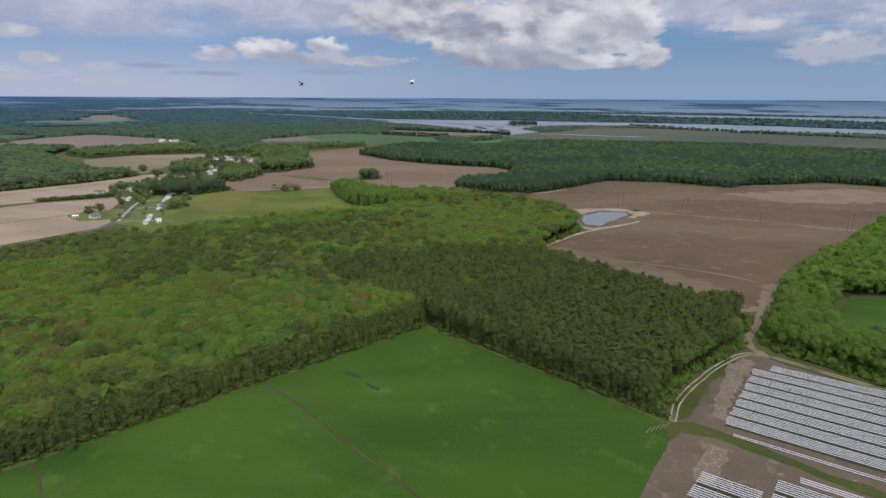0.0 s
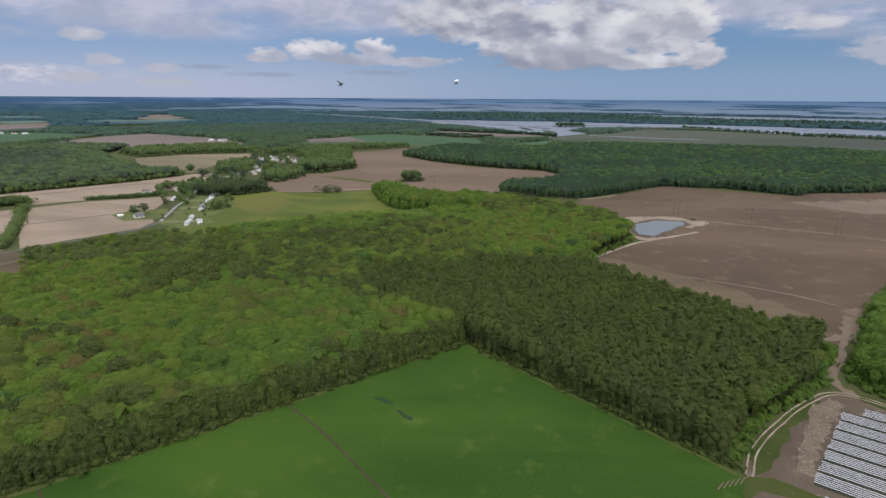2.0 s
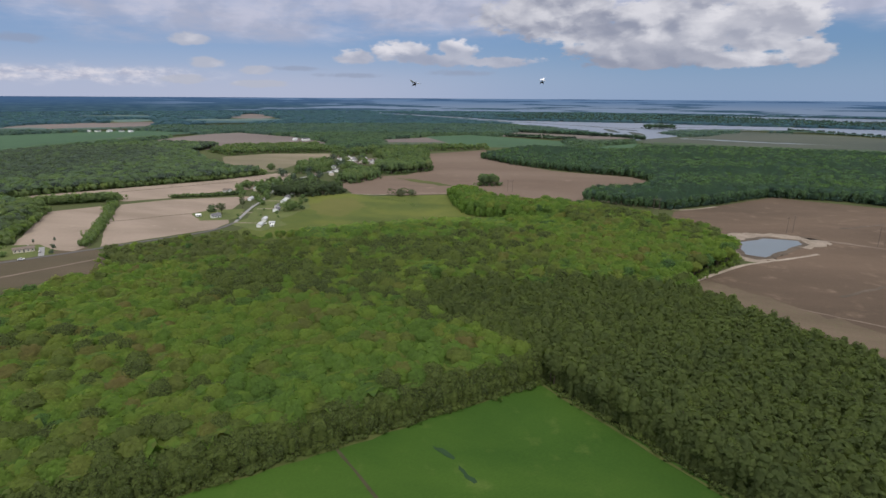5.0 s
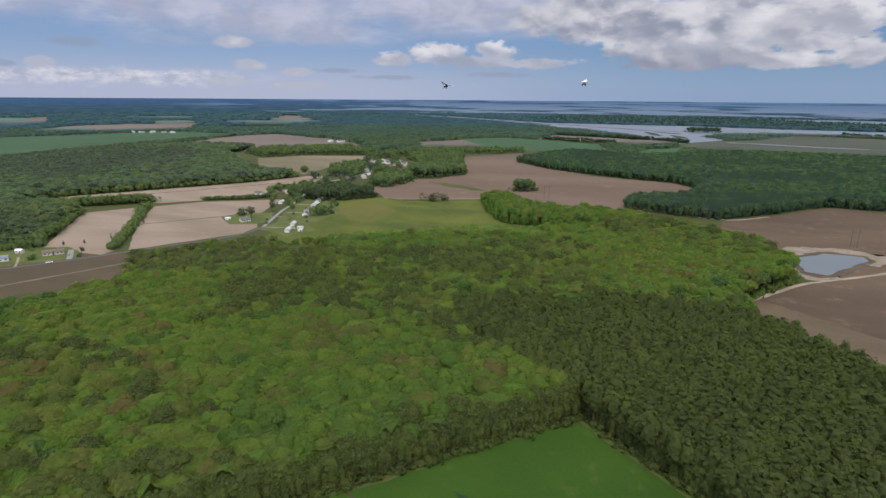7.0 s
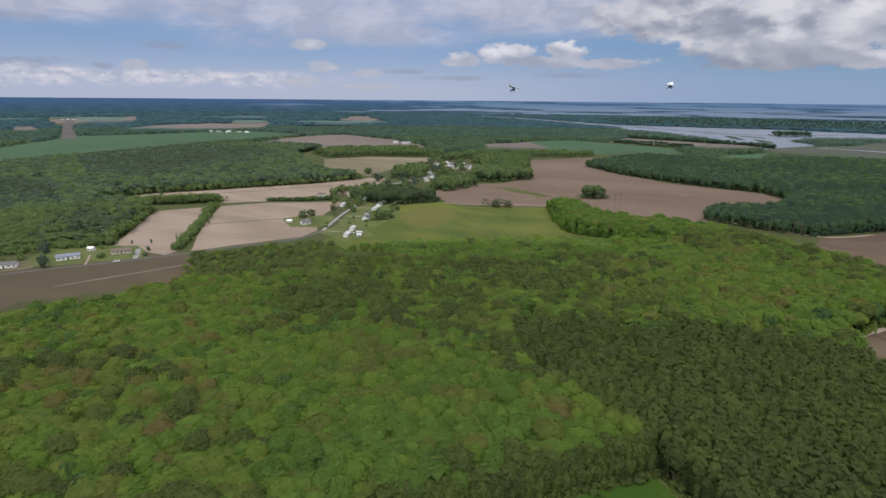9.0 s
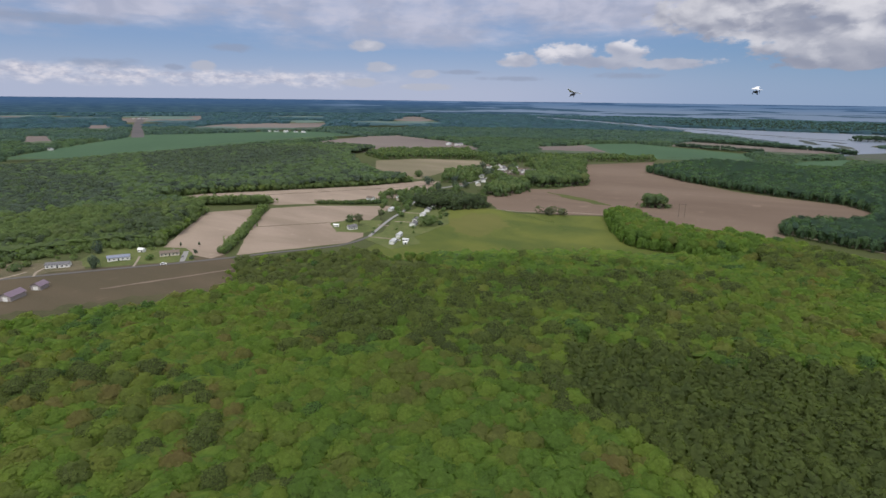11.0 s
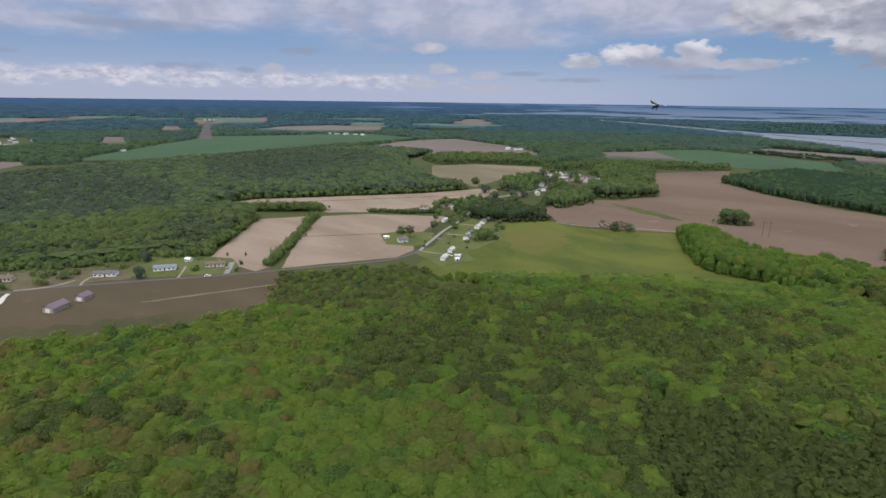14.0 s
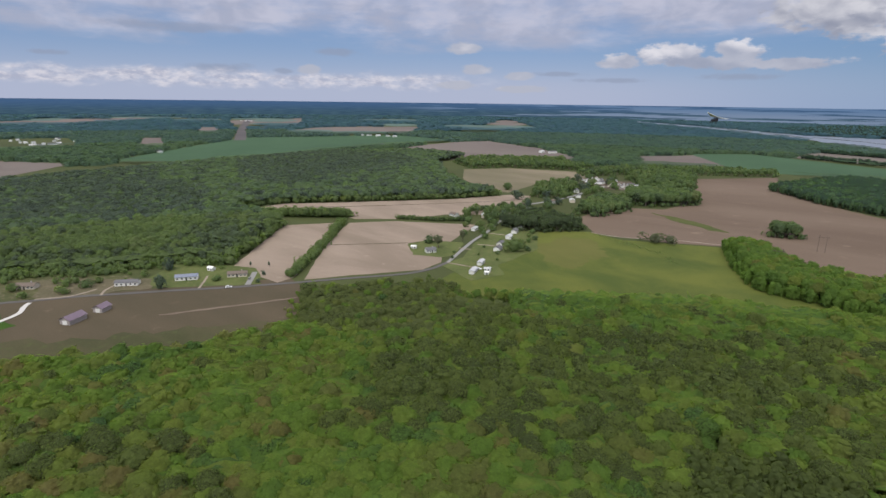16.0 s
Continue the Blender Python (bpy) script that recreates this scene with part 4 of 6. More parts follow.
patch("yard", [(-534, 292), (-524, 310), (-496, 332), (-478, 352), (-455, 343), (-467, 322), (-469, 305), (-489, 283)], DRY_LOT, 0.24, "bare brown yard beside two houses", "ground", 5, 1.6)

# far fields, marsh and water
patch("marsh", [(79, 1866), (343, 2140), (500, 2450), (760, 2330), (1222, 1900), (1800, 1500), (1500, 1150), (1053, 1420), (611, 1640), (279, 1680), (110, 1745)], MARSH, 0.2, "dull brown tidal marsh", "marsh", 60, 12)
patch("water", [(-1800, 4300), (-921, 3560), (-499, 3150), (-148, 3110), (170, 3096), (480, 3000), (700, 2930), (1000, 2860), (1261, 2720), (1446, 2580), (1688, 2400), (2500, 1850), (2150, 1480), (1402, 2010), (1142, 2105), (996, 2180), (860, 2330), (700, 2600), (420, 2540), (250, 2420), (180, 2250), (250, 2080), (198, 2007), (136, 1925), (95, 1839), (66, 2060), (-3, 2130), (-83, 2292), (-259, 2548), (-453, 2835), (-780, 3280), (-1700, 4080)], RIVER, 0.3, "pale wide tidal river with a creek", "river", 80, 12)
patch("water", [(230, 1985), (430, 1900), (620, 1840), (440, 1870), (240, 1955)], RIVER, 0.32, "thin pale creek through the marsh", "creek", 40, 6)
patch("water", [(300, 4620), (400, 4400), (746, 4180), (974, 3960), (1271, 3600), (1782, 3430), (2089, 3040), (2600, 2520), (3700, 2200), (4300, 1900), (3500, 3100), (2400, 4000), (1200, 4500)], RIVER, 0.3, "far pale bay", "bay", 120, 18)
bars = np.random.default_rng(77)
for cx, cy, long, wide, turn in ((-560, 3080, 420, 34, 128), (-330, 2900, 330, 26, 136), (-120, 2700, 300, 30, 150), (40, 2560, 260, 30, 168), (330, 2700, 300, 26, 12), (30, 2330, 240, 40, 100), (110, 2180, 200, 36, 100), (1150, 2500, 300, 20, 143), (-900, 3480, 420, 34, 132), (80, 2420, 180, 40, 130)):
    ca, sa = math.cos(radians(turn)), math.sin(radians(turn))
    ring = [(long / 2 * math.cos(k * math.pi / 8) * bars.uniform(0.8, 1.1), wide / 2 * math.sin(k * math.pi / 8) * bars.uniform(0.6, 1.3)) for k in range(16)]
    patch("marsh", [(cx + u * ca - v * sa, cy + u * sa + v * ca) for u, v in ring], MARSH, 0.42, "low marsh island in the tidal river", "marsh", 60, 4)
patch("sandbar", [(280, 2560), (420, 2520), (760, 2330), (720, 2290), (420, 2440)], MARSH, 0.4, "low marsh bar in the river", "marsh", 40, 8)
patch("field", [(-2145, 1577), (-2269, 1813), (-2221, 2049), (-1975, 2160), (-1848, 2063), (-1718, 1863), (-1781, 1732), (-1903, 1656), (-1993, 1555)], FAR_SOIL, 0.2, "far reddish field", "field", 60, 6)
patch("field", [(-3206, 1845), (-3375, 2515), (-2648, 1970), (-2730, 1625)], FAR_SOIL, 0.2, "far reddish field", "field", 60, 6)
# the lilac grey stands for haze over this bare strip
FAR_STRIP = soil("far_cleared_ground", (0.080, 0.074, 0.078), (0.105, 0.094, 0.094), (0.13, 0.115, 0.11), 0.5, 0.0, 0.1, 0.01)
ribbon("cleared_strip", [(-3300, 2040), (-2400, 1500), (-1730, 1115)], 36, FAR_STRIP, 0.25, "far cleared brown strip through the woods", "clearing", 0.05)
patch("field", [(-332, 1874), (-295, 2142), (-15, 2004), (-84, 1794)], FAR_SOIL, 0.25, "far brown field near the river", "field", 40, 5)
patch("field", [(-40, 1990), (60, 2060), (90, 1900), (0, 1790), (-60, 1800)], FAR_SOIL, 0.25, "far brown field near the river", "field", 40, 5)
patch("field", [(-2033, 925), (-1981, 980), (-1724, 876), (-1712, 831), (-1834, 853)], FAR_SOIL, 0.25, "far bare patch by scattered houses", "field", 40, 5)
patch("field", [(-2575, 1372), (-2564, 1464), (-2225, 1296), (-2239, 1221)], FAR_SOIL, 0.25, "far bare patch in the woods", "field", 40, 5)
# grass tone turned pale and bluish to paint haze on far clearings
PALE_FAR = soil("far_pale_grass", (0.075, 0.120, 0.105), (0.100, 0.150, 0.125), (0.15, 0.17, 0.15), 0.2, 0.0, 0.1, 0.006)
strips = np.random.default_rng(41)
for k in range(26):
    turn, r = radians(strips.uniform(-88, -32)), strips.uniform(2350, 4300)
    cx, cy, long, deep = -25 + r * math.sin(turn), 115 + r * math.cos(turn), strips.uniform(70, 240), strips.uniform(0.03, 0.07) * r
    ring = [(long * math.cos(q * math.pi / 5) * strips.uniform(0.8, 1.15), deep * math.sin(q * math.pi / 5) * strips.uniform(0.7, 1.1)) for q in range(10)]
    patch("field", [(cx + u * math.cos(turn) + v * math.sin(turn), cy - u * math.sin(turn) + v * math.cos(turn)) for u, v in ring], PALE_FAR if k % 3 else FAR_SOIL, 0.22 + 0.02 * k, "far pale clearing in haze-tinted woods", "field", 60, 5)

# a glowing ring wall, painted with hazy land past the fields and open bay
BACK = bpy.data.materials.new("far_distance")
BACK.use_nodes = True
n = Nodes(BACK.node_tree)
BACK.node_tree.nodes.clear()
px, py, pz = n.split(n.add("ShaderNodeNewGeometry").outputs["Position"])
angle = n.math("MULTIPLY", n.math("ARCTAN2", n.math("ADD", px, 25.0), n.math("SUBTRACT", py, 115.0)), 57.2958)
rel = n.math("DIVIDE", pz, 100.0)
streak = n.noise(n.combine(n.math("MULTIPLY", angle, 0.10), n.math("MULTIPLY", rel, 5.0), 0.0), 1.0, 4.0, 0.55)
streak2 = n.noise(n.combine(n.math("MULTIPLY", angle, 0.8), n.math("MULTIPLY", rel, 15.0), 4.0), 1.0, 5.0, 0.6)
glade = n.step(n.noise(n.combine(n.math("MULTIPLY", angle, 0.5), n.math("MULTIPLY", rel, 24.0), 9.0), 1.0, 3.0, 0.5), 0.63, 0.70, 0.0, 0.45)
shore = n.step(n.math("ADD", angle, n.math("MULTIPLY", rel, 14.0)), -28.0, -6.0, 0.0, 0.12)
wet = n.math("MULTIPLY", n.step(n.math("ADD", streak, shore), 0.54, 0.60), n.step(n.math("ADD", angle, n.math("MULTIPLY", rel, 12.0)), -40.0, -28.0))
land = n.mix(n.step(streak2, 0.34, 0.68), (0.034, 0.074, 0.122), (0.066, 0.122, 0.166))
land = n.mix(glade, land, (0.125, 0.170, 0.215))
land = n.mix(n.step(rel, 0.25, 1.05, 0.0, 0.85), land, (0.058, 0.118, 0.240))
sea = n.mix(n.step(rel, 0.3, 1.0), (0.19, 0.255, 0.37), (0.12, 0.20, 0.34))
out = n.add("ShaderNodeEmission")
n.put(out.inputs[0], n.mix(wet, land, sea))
n.put(n.add("ShaderNodeOutputMaterial").inputs[0], out.outputs[0])
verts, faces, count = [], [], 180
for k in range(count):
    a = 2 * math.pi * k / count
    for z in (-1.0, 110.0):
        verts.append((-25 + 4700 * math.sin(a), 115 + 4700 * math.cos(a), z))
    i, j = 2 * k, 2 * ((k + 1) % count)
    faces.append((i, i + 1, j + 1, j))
tagged(mesh_object("backdrop", verts, faces, [BACK]), "glowing backdrop painted with hazy far woods and water", "backdrop", kind="structure")

# ---- woods ----
rng = np.random.default_rng(11)
WOOD = [(-21, 309), (-86, 242), (-151, 177), (-260, 68), (-360, -20), (-470, 60), (-470, 170), (-400, 180), (-355, 260), (-325, 300), (-308, 365), (-366, 410), (-340, 452), (-308, 490), (-278, 480), (-227, 515), (-180, 550), (-140, 580), (-95, 590), (-50, 605), (-40, 640), (-97, 642), (-132, 649), (-156, 695), (-182, 760), (-165, 770), (-110, 700), (-60, 705), (-14, 695), (50, 645), (90, 606), (108, 554), (98, 530), (84, 508), (56, 466), (60, 425), (90, 390), (125, 345), (160, 330), (151, 318), (143, 306), (139, 295), (134, 286), (111, 269), (92, 250), (79, 228)]
PINES = [(-21, 309), (-44, 328), (-62, 342), (-86, 354), (-104, 398), (-71, 408), (-38, 404), (6, 434), (40, 430), (60, 425), (90, 390), (125, 345), (158, 330), (150, 318), (142, 306), (138, 295), (133, 286), (111, 269), (92, 250), (79, 228)]
CLEARING = [(-50, 643), (-30, 629), (-22, 612), (-36, 608), (-50, 620)]
SINGLES = [(-198, 268), (-112, 268), (-112, 340), (-198, 340)]
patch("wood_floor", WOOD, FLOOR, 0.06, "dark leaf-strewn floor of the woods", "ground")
spots = scatter(rng, WOOD, 6.3, [PINES, CLEARING, [(-210, 118), (-480, 190), (-480, -30), (-200, -30)]])
edge = np.abs((spots[:, 0] + 21) - (spots[:, 1] - 309)) / 1.414
spots = spots[edge > 6.0]
height = rng.uniform(12.5, 17.5, len(spots))
# old pines stand in drifts among the broadleaves, and along the field edge
drift = np.array([noise.noise((x * 0.018, y * 0.018, 0.0)) + 0.55 * noise.noise((x * 0.07, y * 0.07, 5.0)) for x, y in spots])
edge = np.abs((spots[:, 0] + 21) - (spots[:, 1] - 309)) / 1.414
OLD_BELT = [(-229, 344), (-258, 430), (-242, 472), (-191, 511), (-125, 551), (-73, 526), (-67, 451), (-38, 398), (-60, 338), (-99, 349), (-134, 343), (-192, 380), (-194, 321)]
OLD = [(-259, 353), (-249, 401), (-208, 453), (-158, 501), (-89, 537), (-33, 543), (-31, 439), (-70, 427), (-110, 411), (-157, 398), (-184, 349), (-211, 333)]
BACK_PINES = [(-71, 691), (32, 671), (103, 595), (90, 547), (47, 555), (-2, 574), (-36, 605)]
LIGHT = [(-238, 467), (-199, 507), (-137, 539), (-76, 547), (-98, 508), (-151, 484), (-210, 457)]
FRESH = [(-146, 256), (-142, 287), (-121, 319), (-94, 336), (-61, 335), (-45, 317), (-44, 294), (-60, 269), (-82, 243), (-100, 222)]
BUDS = [(-400, 215), (-350, 250), (-290, 285), (-238, 308), (-200, 296), (-170, 264), (-180, 235), (-240, 190), (-330, 130)]
MEADOW_SIDE = [(-290, 486), (-227, 522), (-180, 556), (-140, 586), (-90, 596), (-70, 560), (-130, 544), (-180, 520), (-225, 486), (-270, 458)]
fringed = inside(MEADOW_SIDE, *spots.T)
height[fringed] *= 0.74
greener = inside(FRESH, *spots.T) | inside(LIGHT, *spots.T) | fringed | (spots[:, 1] > 600) & (spots[:, 0] < -30)
share = 0.09 + 0.42 * inside(OLD_BELT, *spots.T) + 0.28 * inside(OLD, *spots.T) + 0.55 * drift - 0.5 * greener
share -= 0.16 * ((spots[:, 1] > 585) | (spots[:, 0] > -30) & (spots[:, 1] > 440))
share += 0.55 * inside(BACK_PINES, *spots.T)
share += 0.75 * np.exp(-(edge / 11.0) ** 2) * (spots[:, 0] > -190)
dark = rng.random(len(spots)) < share
warm = ~dark & (rng.random(len(spots)) < 0.10 + 0.30 * inside(BUDS, *spots.T))
reach = np.hypot(spots[:, 0] + 50, spots[:, 1] - 190)
alone = inside(SINGLES, *spots.T)
near = reach < 225
THIN = [(-400, 415), (-310, 355), (-240, 400), (-225, 470), (-250, 490), (-278, 478), (-330, 505), (-350, 470)]
thin = inside(THIN, *spots.T) & (rng.random(len(spots)) < 0.75)
THIN_LEAF = leafage("thin_olive_leaves", [(0.118, 0.146, 0.056), (0.134, 0.164, 0.060), (0.154, 0.186, 0.062)], 0.85, 0.04)
height[inside(THIN, *spots.T)] *= 0.58
stand("thin_leaved_woods", MID_BROAD, spots[thin], height[thin], [THIN_LEAF, BARK], "dull olive trees near the lane", "woods", rng, 1.6)
for keep, forms in ((near & ~alone & ~thin, NEAR_LEAFY), (~near & ~alone & ~thin, MID_BROAD)):
    young = keep & ~dark & ~warm & greener & (rng.random(len(spots)) < 0.6)
    plain_green = keep & ~dark & ~warm & ~young
    stand("young_woods", forms, spots[young], height[young], [SPRING, BARK], "bright young green broadleaf trees", "woods", rng, 1.3)
    stand("budding_woods", forms, spots[keep & warm], height[keep & warm], [WARM_LEAF, BARK], "brownish trees coming into leaf among the woods", "woods", rng, 1.28)
    stand("broadleaf_woods", forms, spots[plain_green], height[plain_green], [LEAF, BARK], "dense fresh green broadleaf woods in spring leaf", "woods", rng, 1.3)
    stand("mixed_pine_woods", forms, spots[keep & dark], height[keep & dark] * 1.06, [MIXED, BARK], "dull olive pines standing among broadleaf woods", "woods", rng, 1.24)
leafy_meshes = [tree_meshes("broadleaf", f, LEAF, BARK) for f in NEAR_LEAFY]
pine_meshes = [tree_meshes("old_pine", f, MIXED, BARK) for f in NEAR_LEAFY[:3]]
for k in np.flatnonzero(alone)[:300]:
    kind = pine_meshes if dark[k] else leafy_meshes
    words = ("dull olive pine in dense woods", "pine tree") if dark[k] else ("fresh green broadleaf tree in dense woods", "tree")
    plant("pine_tree" if dark[k] else "broadleaf_tree", kind[k % len(kind)], *spots[k], height[k], rng.uniform(1.15, 1.5), *words, "trees of the woods", rng.uniform(0, 6.28))
spots = scatter(rng, PINES, 4.6)
height = rng.uniform(13.5, 17, len(spots))
odd = (rng.random(len(spots)) < 0.10) | (inside([(-21, 309), (-44, 328), (-104, 398), (-71, 408), (-38, 404), (-50, 370)], *spots.T) & (rng.random(len(spots)) < 0.35))
stand("mixed_pine_woods", NEAR_LEAFY, spots[odd], height[odd] * 0.94, [MIXED, BARK], "rounder olive trees among the plantation pines", "woods", rng, 0.95)
spots, height = spots[~odd], height[~odd]
stand("pine_plantation", NEAR_PINE, spots, height, [PINE, BARK], "dark olive pine plantation with pointed crowns", "woods", rng, 1.45)
# the wall of foliage along the field
for line, leaf, side in (([(-20, 311), (-86, 244), (-151, 179), (-262, 70)], MIXED, 1), ([(-20, 311), (30, 267), (77, 228)], PINE, -1)):
    for back, low, top in ((0.8, 5, 8.5), (2.8, 9, 12), (4.8, 11.5, 14.5)):
        spots = []
        for a, b in zip(line, line[1:]):
            long = math.hypot(b[0] - a[0], b[1] - a[1])
            into = np.array([b[1] - a[1], a[0] - b[0]]) / long * side * back
            spots += [np.array(a) + (np.array(b) - a) * (k + rng.uniform()) * 1.3 / long + into + rng.normal(0, 0.5, 2) for k in range(int(long / 1.3))]
        spots = np.array(spots)
        stand("wood_edge_trees", EDGE_TREES, spots, rng.uniform(low, top, len(spots)), [leaf, BARK], "dense olive trees leafy to the ground at the field", "trees", rng, 1.05)
spots = np.concatenate([fringe(rng, [(-19, 309), (-85, 243), (-150, 178), (-260, 68)], 0.8, 1.0, False), fringe(rng, [(-20, 309), (80, 224)], 0.9, 0.9, False)])
stand("undergrowth", BUSHES, spots, rng.uniform(0.8, 3.2, len(spots)), [MIXED, BARK], "low shrubs at the foot of the wood edge", "shrubs", rng, 1.35)
spots = fringe(rng, WOOD[3:], 2.6, 1.5, False)
stand("undergrowth", BUSHES, spots, rng.uniform(1.6, 5, len(spots)), [EDGE_LEAF, BARK], "leafy undergrowth along the wood edges", "shrubs", rng, 1.0)
# broadleaf corner of the pine plantation by the track
spots = scatter(rng, [(92, 251), (111, 270), (134, 287), (141, 304), (130, 310), (108, 288), (90, 264)], 5.6)
stand("track_side_trees", MID_BROAD, spots, rng.uniform(9, 14, len(spots)), [SPRING, BARK], "bright green trees at the corner of the pines", "trees", rng, 1.35)

understory("understory", WOOD, 3.6, 11.8, LEAF, "lower leaves under the broadleaf crowns", [PINES, CLEARING, THIN])
understory("understory", THIN, 3.4, 5.6, THIN_LEAF, "lower leaves under the dull olive trees", [[(-470, 380), (-308, 362), (-366, 410), (-340, 452), (-308, 490), (-278, 480), (-250, 560), (-470, 560)]])
understory("understory", PINES, 3.2, 10.6, PINE, "lower branches under the pine crowns")

# western woods: bluish haze is put into both leaf colours
OLIVE = leafage("olive_pine_needles", [(0.098, 0.132, 0.084), (0.112, 0.150, 0.090), (0.130, 0.176, 0.094)], 0.85, 0.02)
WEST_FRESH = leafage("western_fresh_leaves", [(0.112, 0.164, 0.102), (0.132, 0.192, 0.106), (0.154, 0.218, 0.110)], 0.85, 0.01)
WEST = [(-470, 405), (-566, 522), (-640, 520), (-690, 531), (-680, 595), (-618, 680), (-545, 785), (-516, 848), (-580, 852), (-690, 930), (-790, 1030), (-860, 1080), (-900, 1240), (-1040, 1230), (-1150, 1060), (-1150, 700), (-1090, 380), (-1080, 240), (-900, 0), (-650, 100), (-575, 240), (-548, 300), (-520, 325), (-505, 385)]
spots = scatter(rng, WEST, 6.4)
reach = np.hypot(spots[:, 0] + 50, spots[:, 1] - 190)
height = rng.uniform(11, 17, len(spots))
BEHIND = [(-470, 405), (-505, 385), (-520, 325), (-548, 300), (-575, 240), (-650, 100)]
depth = np.min([np.hypot(spots[:, 0] - (p[0] + (q[0] - p[0]) * f), spots[:, 1] - (p[1] + (q[1] - p[1]) * f)) for p, q in zip(BEHIND, BEHIND[1:]) for f in np.linspace(0, 1, 9)], 0)
height = height * np.clip(0.38 + depth / 75.0, 0.38, 1.0)
drift = np.array([noise.noise((x * 0.006, y * 0.006, 9.0)) + 0.5 * noise.noise((x * 0.03, y * 0.03, 2.0)) for x, y in spots])
SHADY = ([(-1122, 423), (-1163, 564), (-1072, 600), (-920, 537), (-862, 573), (-755, 537), (-690, 485), (-661, 430), (-664, 395), (-713, 368), (-721, 330), (-900, 200)], [(-1126, 775), (-1226, 1050), (-983, 1104), (-856, 1036), (-754, 851), (-800, 760), (-740, 650), (-857, 631)], [(-585, 434), (-592, 475), (-554, 477), (-505, 435), (-486, 413), (-522, 400)])
shady = np.any([inside(p, *spots.T) for p in SHADY], 0)
OPENING = [(-613, 321), (-637, 375), (-660, 440), (-650, 476), (-585, 434), (-538, 387), (-560, 340)]
fresh = rng.random(len(spots)) < np.where(shady, 0.10, 0.62) + 0.25 * drift + 0.5 * inside(OPENING, *spots.T)
near = reach < 640
stand("western_woods", MID_BROAD, spots[near & fresh], height[near & fresh], [PALE_EDGE, BARK], "fresh green woods behind the houses", "woods", rng, 1.3)
stand("western_woods", FAR_LEAFY, spots[near & ~fresh], height[near & ~fresh], [OLIVE, BARK], "dark olive woods behind the houses", "woods", rng, 1.5)
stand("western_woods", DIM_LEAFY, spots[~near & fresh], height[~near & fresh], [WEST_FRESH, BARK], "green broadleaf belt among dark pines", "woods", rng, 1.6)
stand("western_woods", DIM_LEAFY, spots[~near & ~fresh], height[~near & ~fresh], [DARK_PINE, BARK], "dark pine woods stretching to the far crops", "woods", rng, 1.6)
spots = np.concatenate([fringe(rng, BEHIND, 1.3, 5.0, False), [(-494, 297), (-503, 303), (-510, 306), (-497, 277), (-506, 311), (-515, 300), (-540, 275), (-488, 338), (-500, 345), (-486, 350)]])
stand("scrub", BUSHES, spots, rng.uniform(2.5, 6.5, len(spots)), [PALE_EDGE, BARK], "light olive scrub sloping up behind the houses", "shrubs", rng, 1.0)
spots = scatter(rng, [(-470, 408), (-505, 385), (-522, 325), (-550, 300), (-577, 240), (-650, 100), (-740, 90), (-690, 270), (-640, 370), (-600, 440), (-560, 515)], 5.5)
stand("scrub", FAR_BUSHES, spots, rng.uniform(3.5, 7.5, len(spots)), [PALE_EDGE, BARK], "light green thicket under the western trees", "shrubs", rng, 1.0)
spots = np.concatenate([fringe(rng, [(-400, 180), (-355, 258), (-325, 298), (-308, 362), (-340, 388), (-380, 424)], 1.5, 4.0, False) + [-3, 2]])
stand("scrub", BUSHES, spots, rng.uniform(1.2, 4.0, len(spots)), [LEAF, BARK], "low green scrub between tilled strip and woods", "shrubs", rng, 1.1)
spots = fringe(rng, [(-325, 500), (-278, 480), (-227, 515), (-180, 550), (-140, 580), (-95, 590), (-50, 605), (-40, 640), (-97, 642), (-132, 649), (-156, 695), (-182, 760)], 1.9, 4.0, False)
stand("scrub", BUSHES, spots, rng.uniform(1.2, 4.5, len(spots)), [EDGE_LEAF, BARK], "green scrub between woods and meadow", "shrubs", rng, 1.1)
spots = fringe(rng, [(-100, 592), (-50, 603), (-40, 638), (-97, 640), (-133, 646), (-158, 694), (-184, 758), (-168, 772)], 1.5, 2.4, False)
stand("wood_edge_trees", EDGE_TREES, spots, rng.uniform(5, 12, len(spots)), [SPRING, BARK], "green trees leafy to the ground at the meadow", "trees", rng, 1.3)
EAST = [(75, 742), (136, 798), (203, 868), (292, 862), (365, 814), (387, 838), (469, 858), (525, 880), (595, 842), (760, 795), (1300, 900), (1250, 1250), (922, 1323), (668, 1492), (248, 1544), (120, 1500), (60, 1420), (-24, 1376), (-162, 1420), (-240, 1205), (-155, 1105), (-86, 1066), (-17, 1030), (48, 1008), (78, 955), (57, 860), (23, 830), (-14, 810), (-15, 774), (11, 760), (43, 745)]
spots = scatter(rng, EAST, 9.0)
drift = np.array([noise.noise((x * 0.005, y * 0.009, 4.0)) + 0.5 * noise.noise((x * 0.03, y * 0.03, 7.0)) for x, y in spots])
light = rng.random(len(spots)) < 0.34 + 0.9 * drift
# fresh green with distance haze worked into the leaf colour
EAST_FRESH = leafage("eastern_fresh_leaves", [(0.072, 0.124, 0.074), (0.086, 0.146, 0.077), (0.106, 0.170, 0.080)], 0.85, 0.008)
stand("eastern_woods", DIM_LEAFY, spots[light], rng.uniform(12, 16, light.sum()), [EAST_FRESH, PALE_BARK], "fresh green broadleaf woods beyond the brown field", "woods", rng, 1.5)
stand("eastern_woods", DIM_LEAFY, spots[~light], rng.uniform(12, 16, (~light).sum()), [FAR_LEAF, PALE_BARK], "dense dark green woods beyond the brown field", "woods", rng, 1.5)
spots = fringe(rng, EAST[:9], 2.6, 2.0, False)
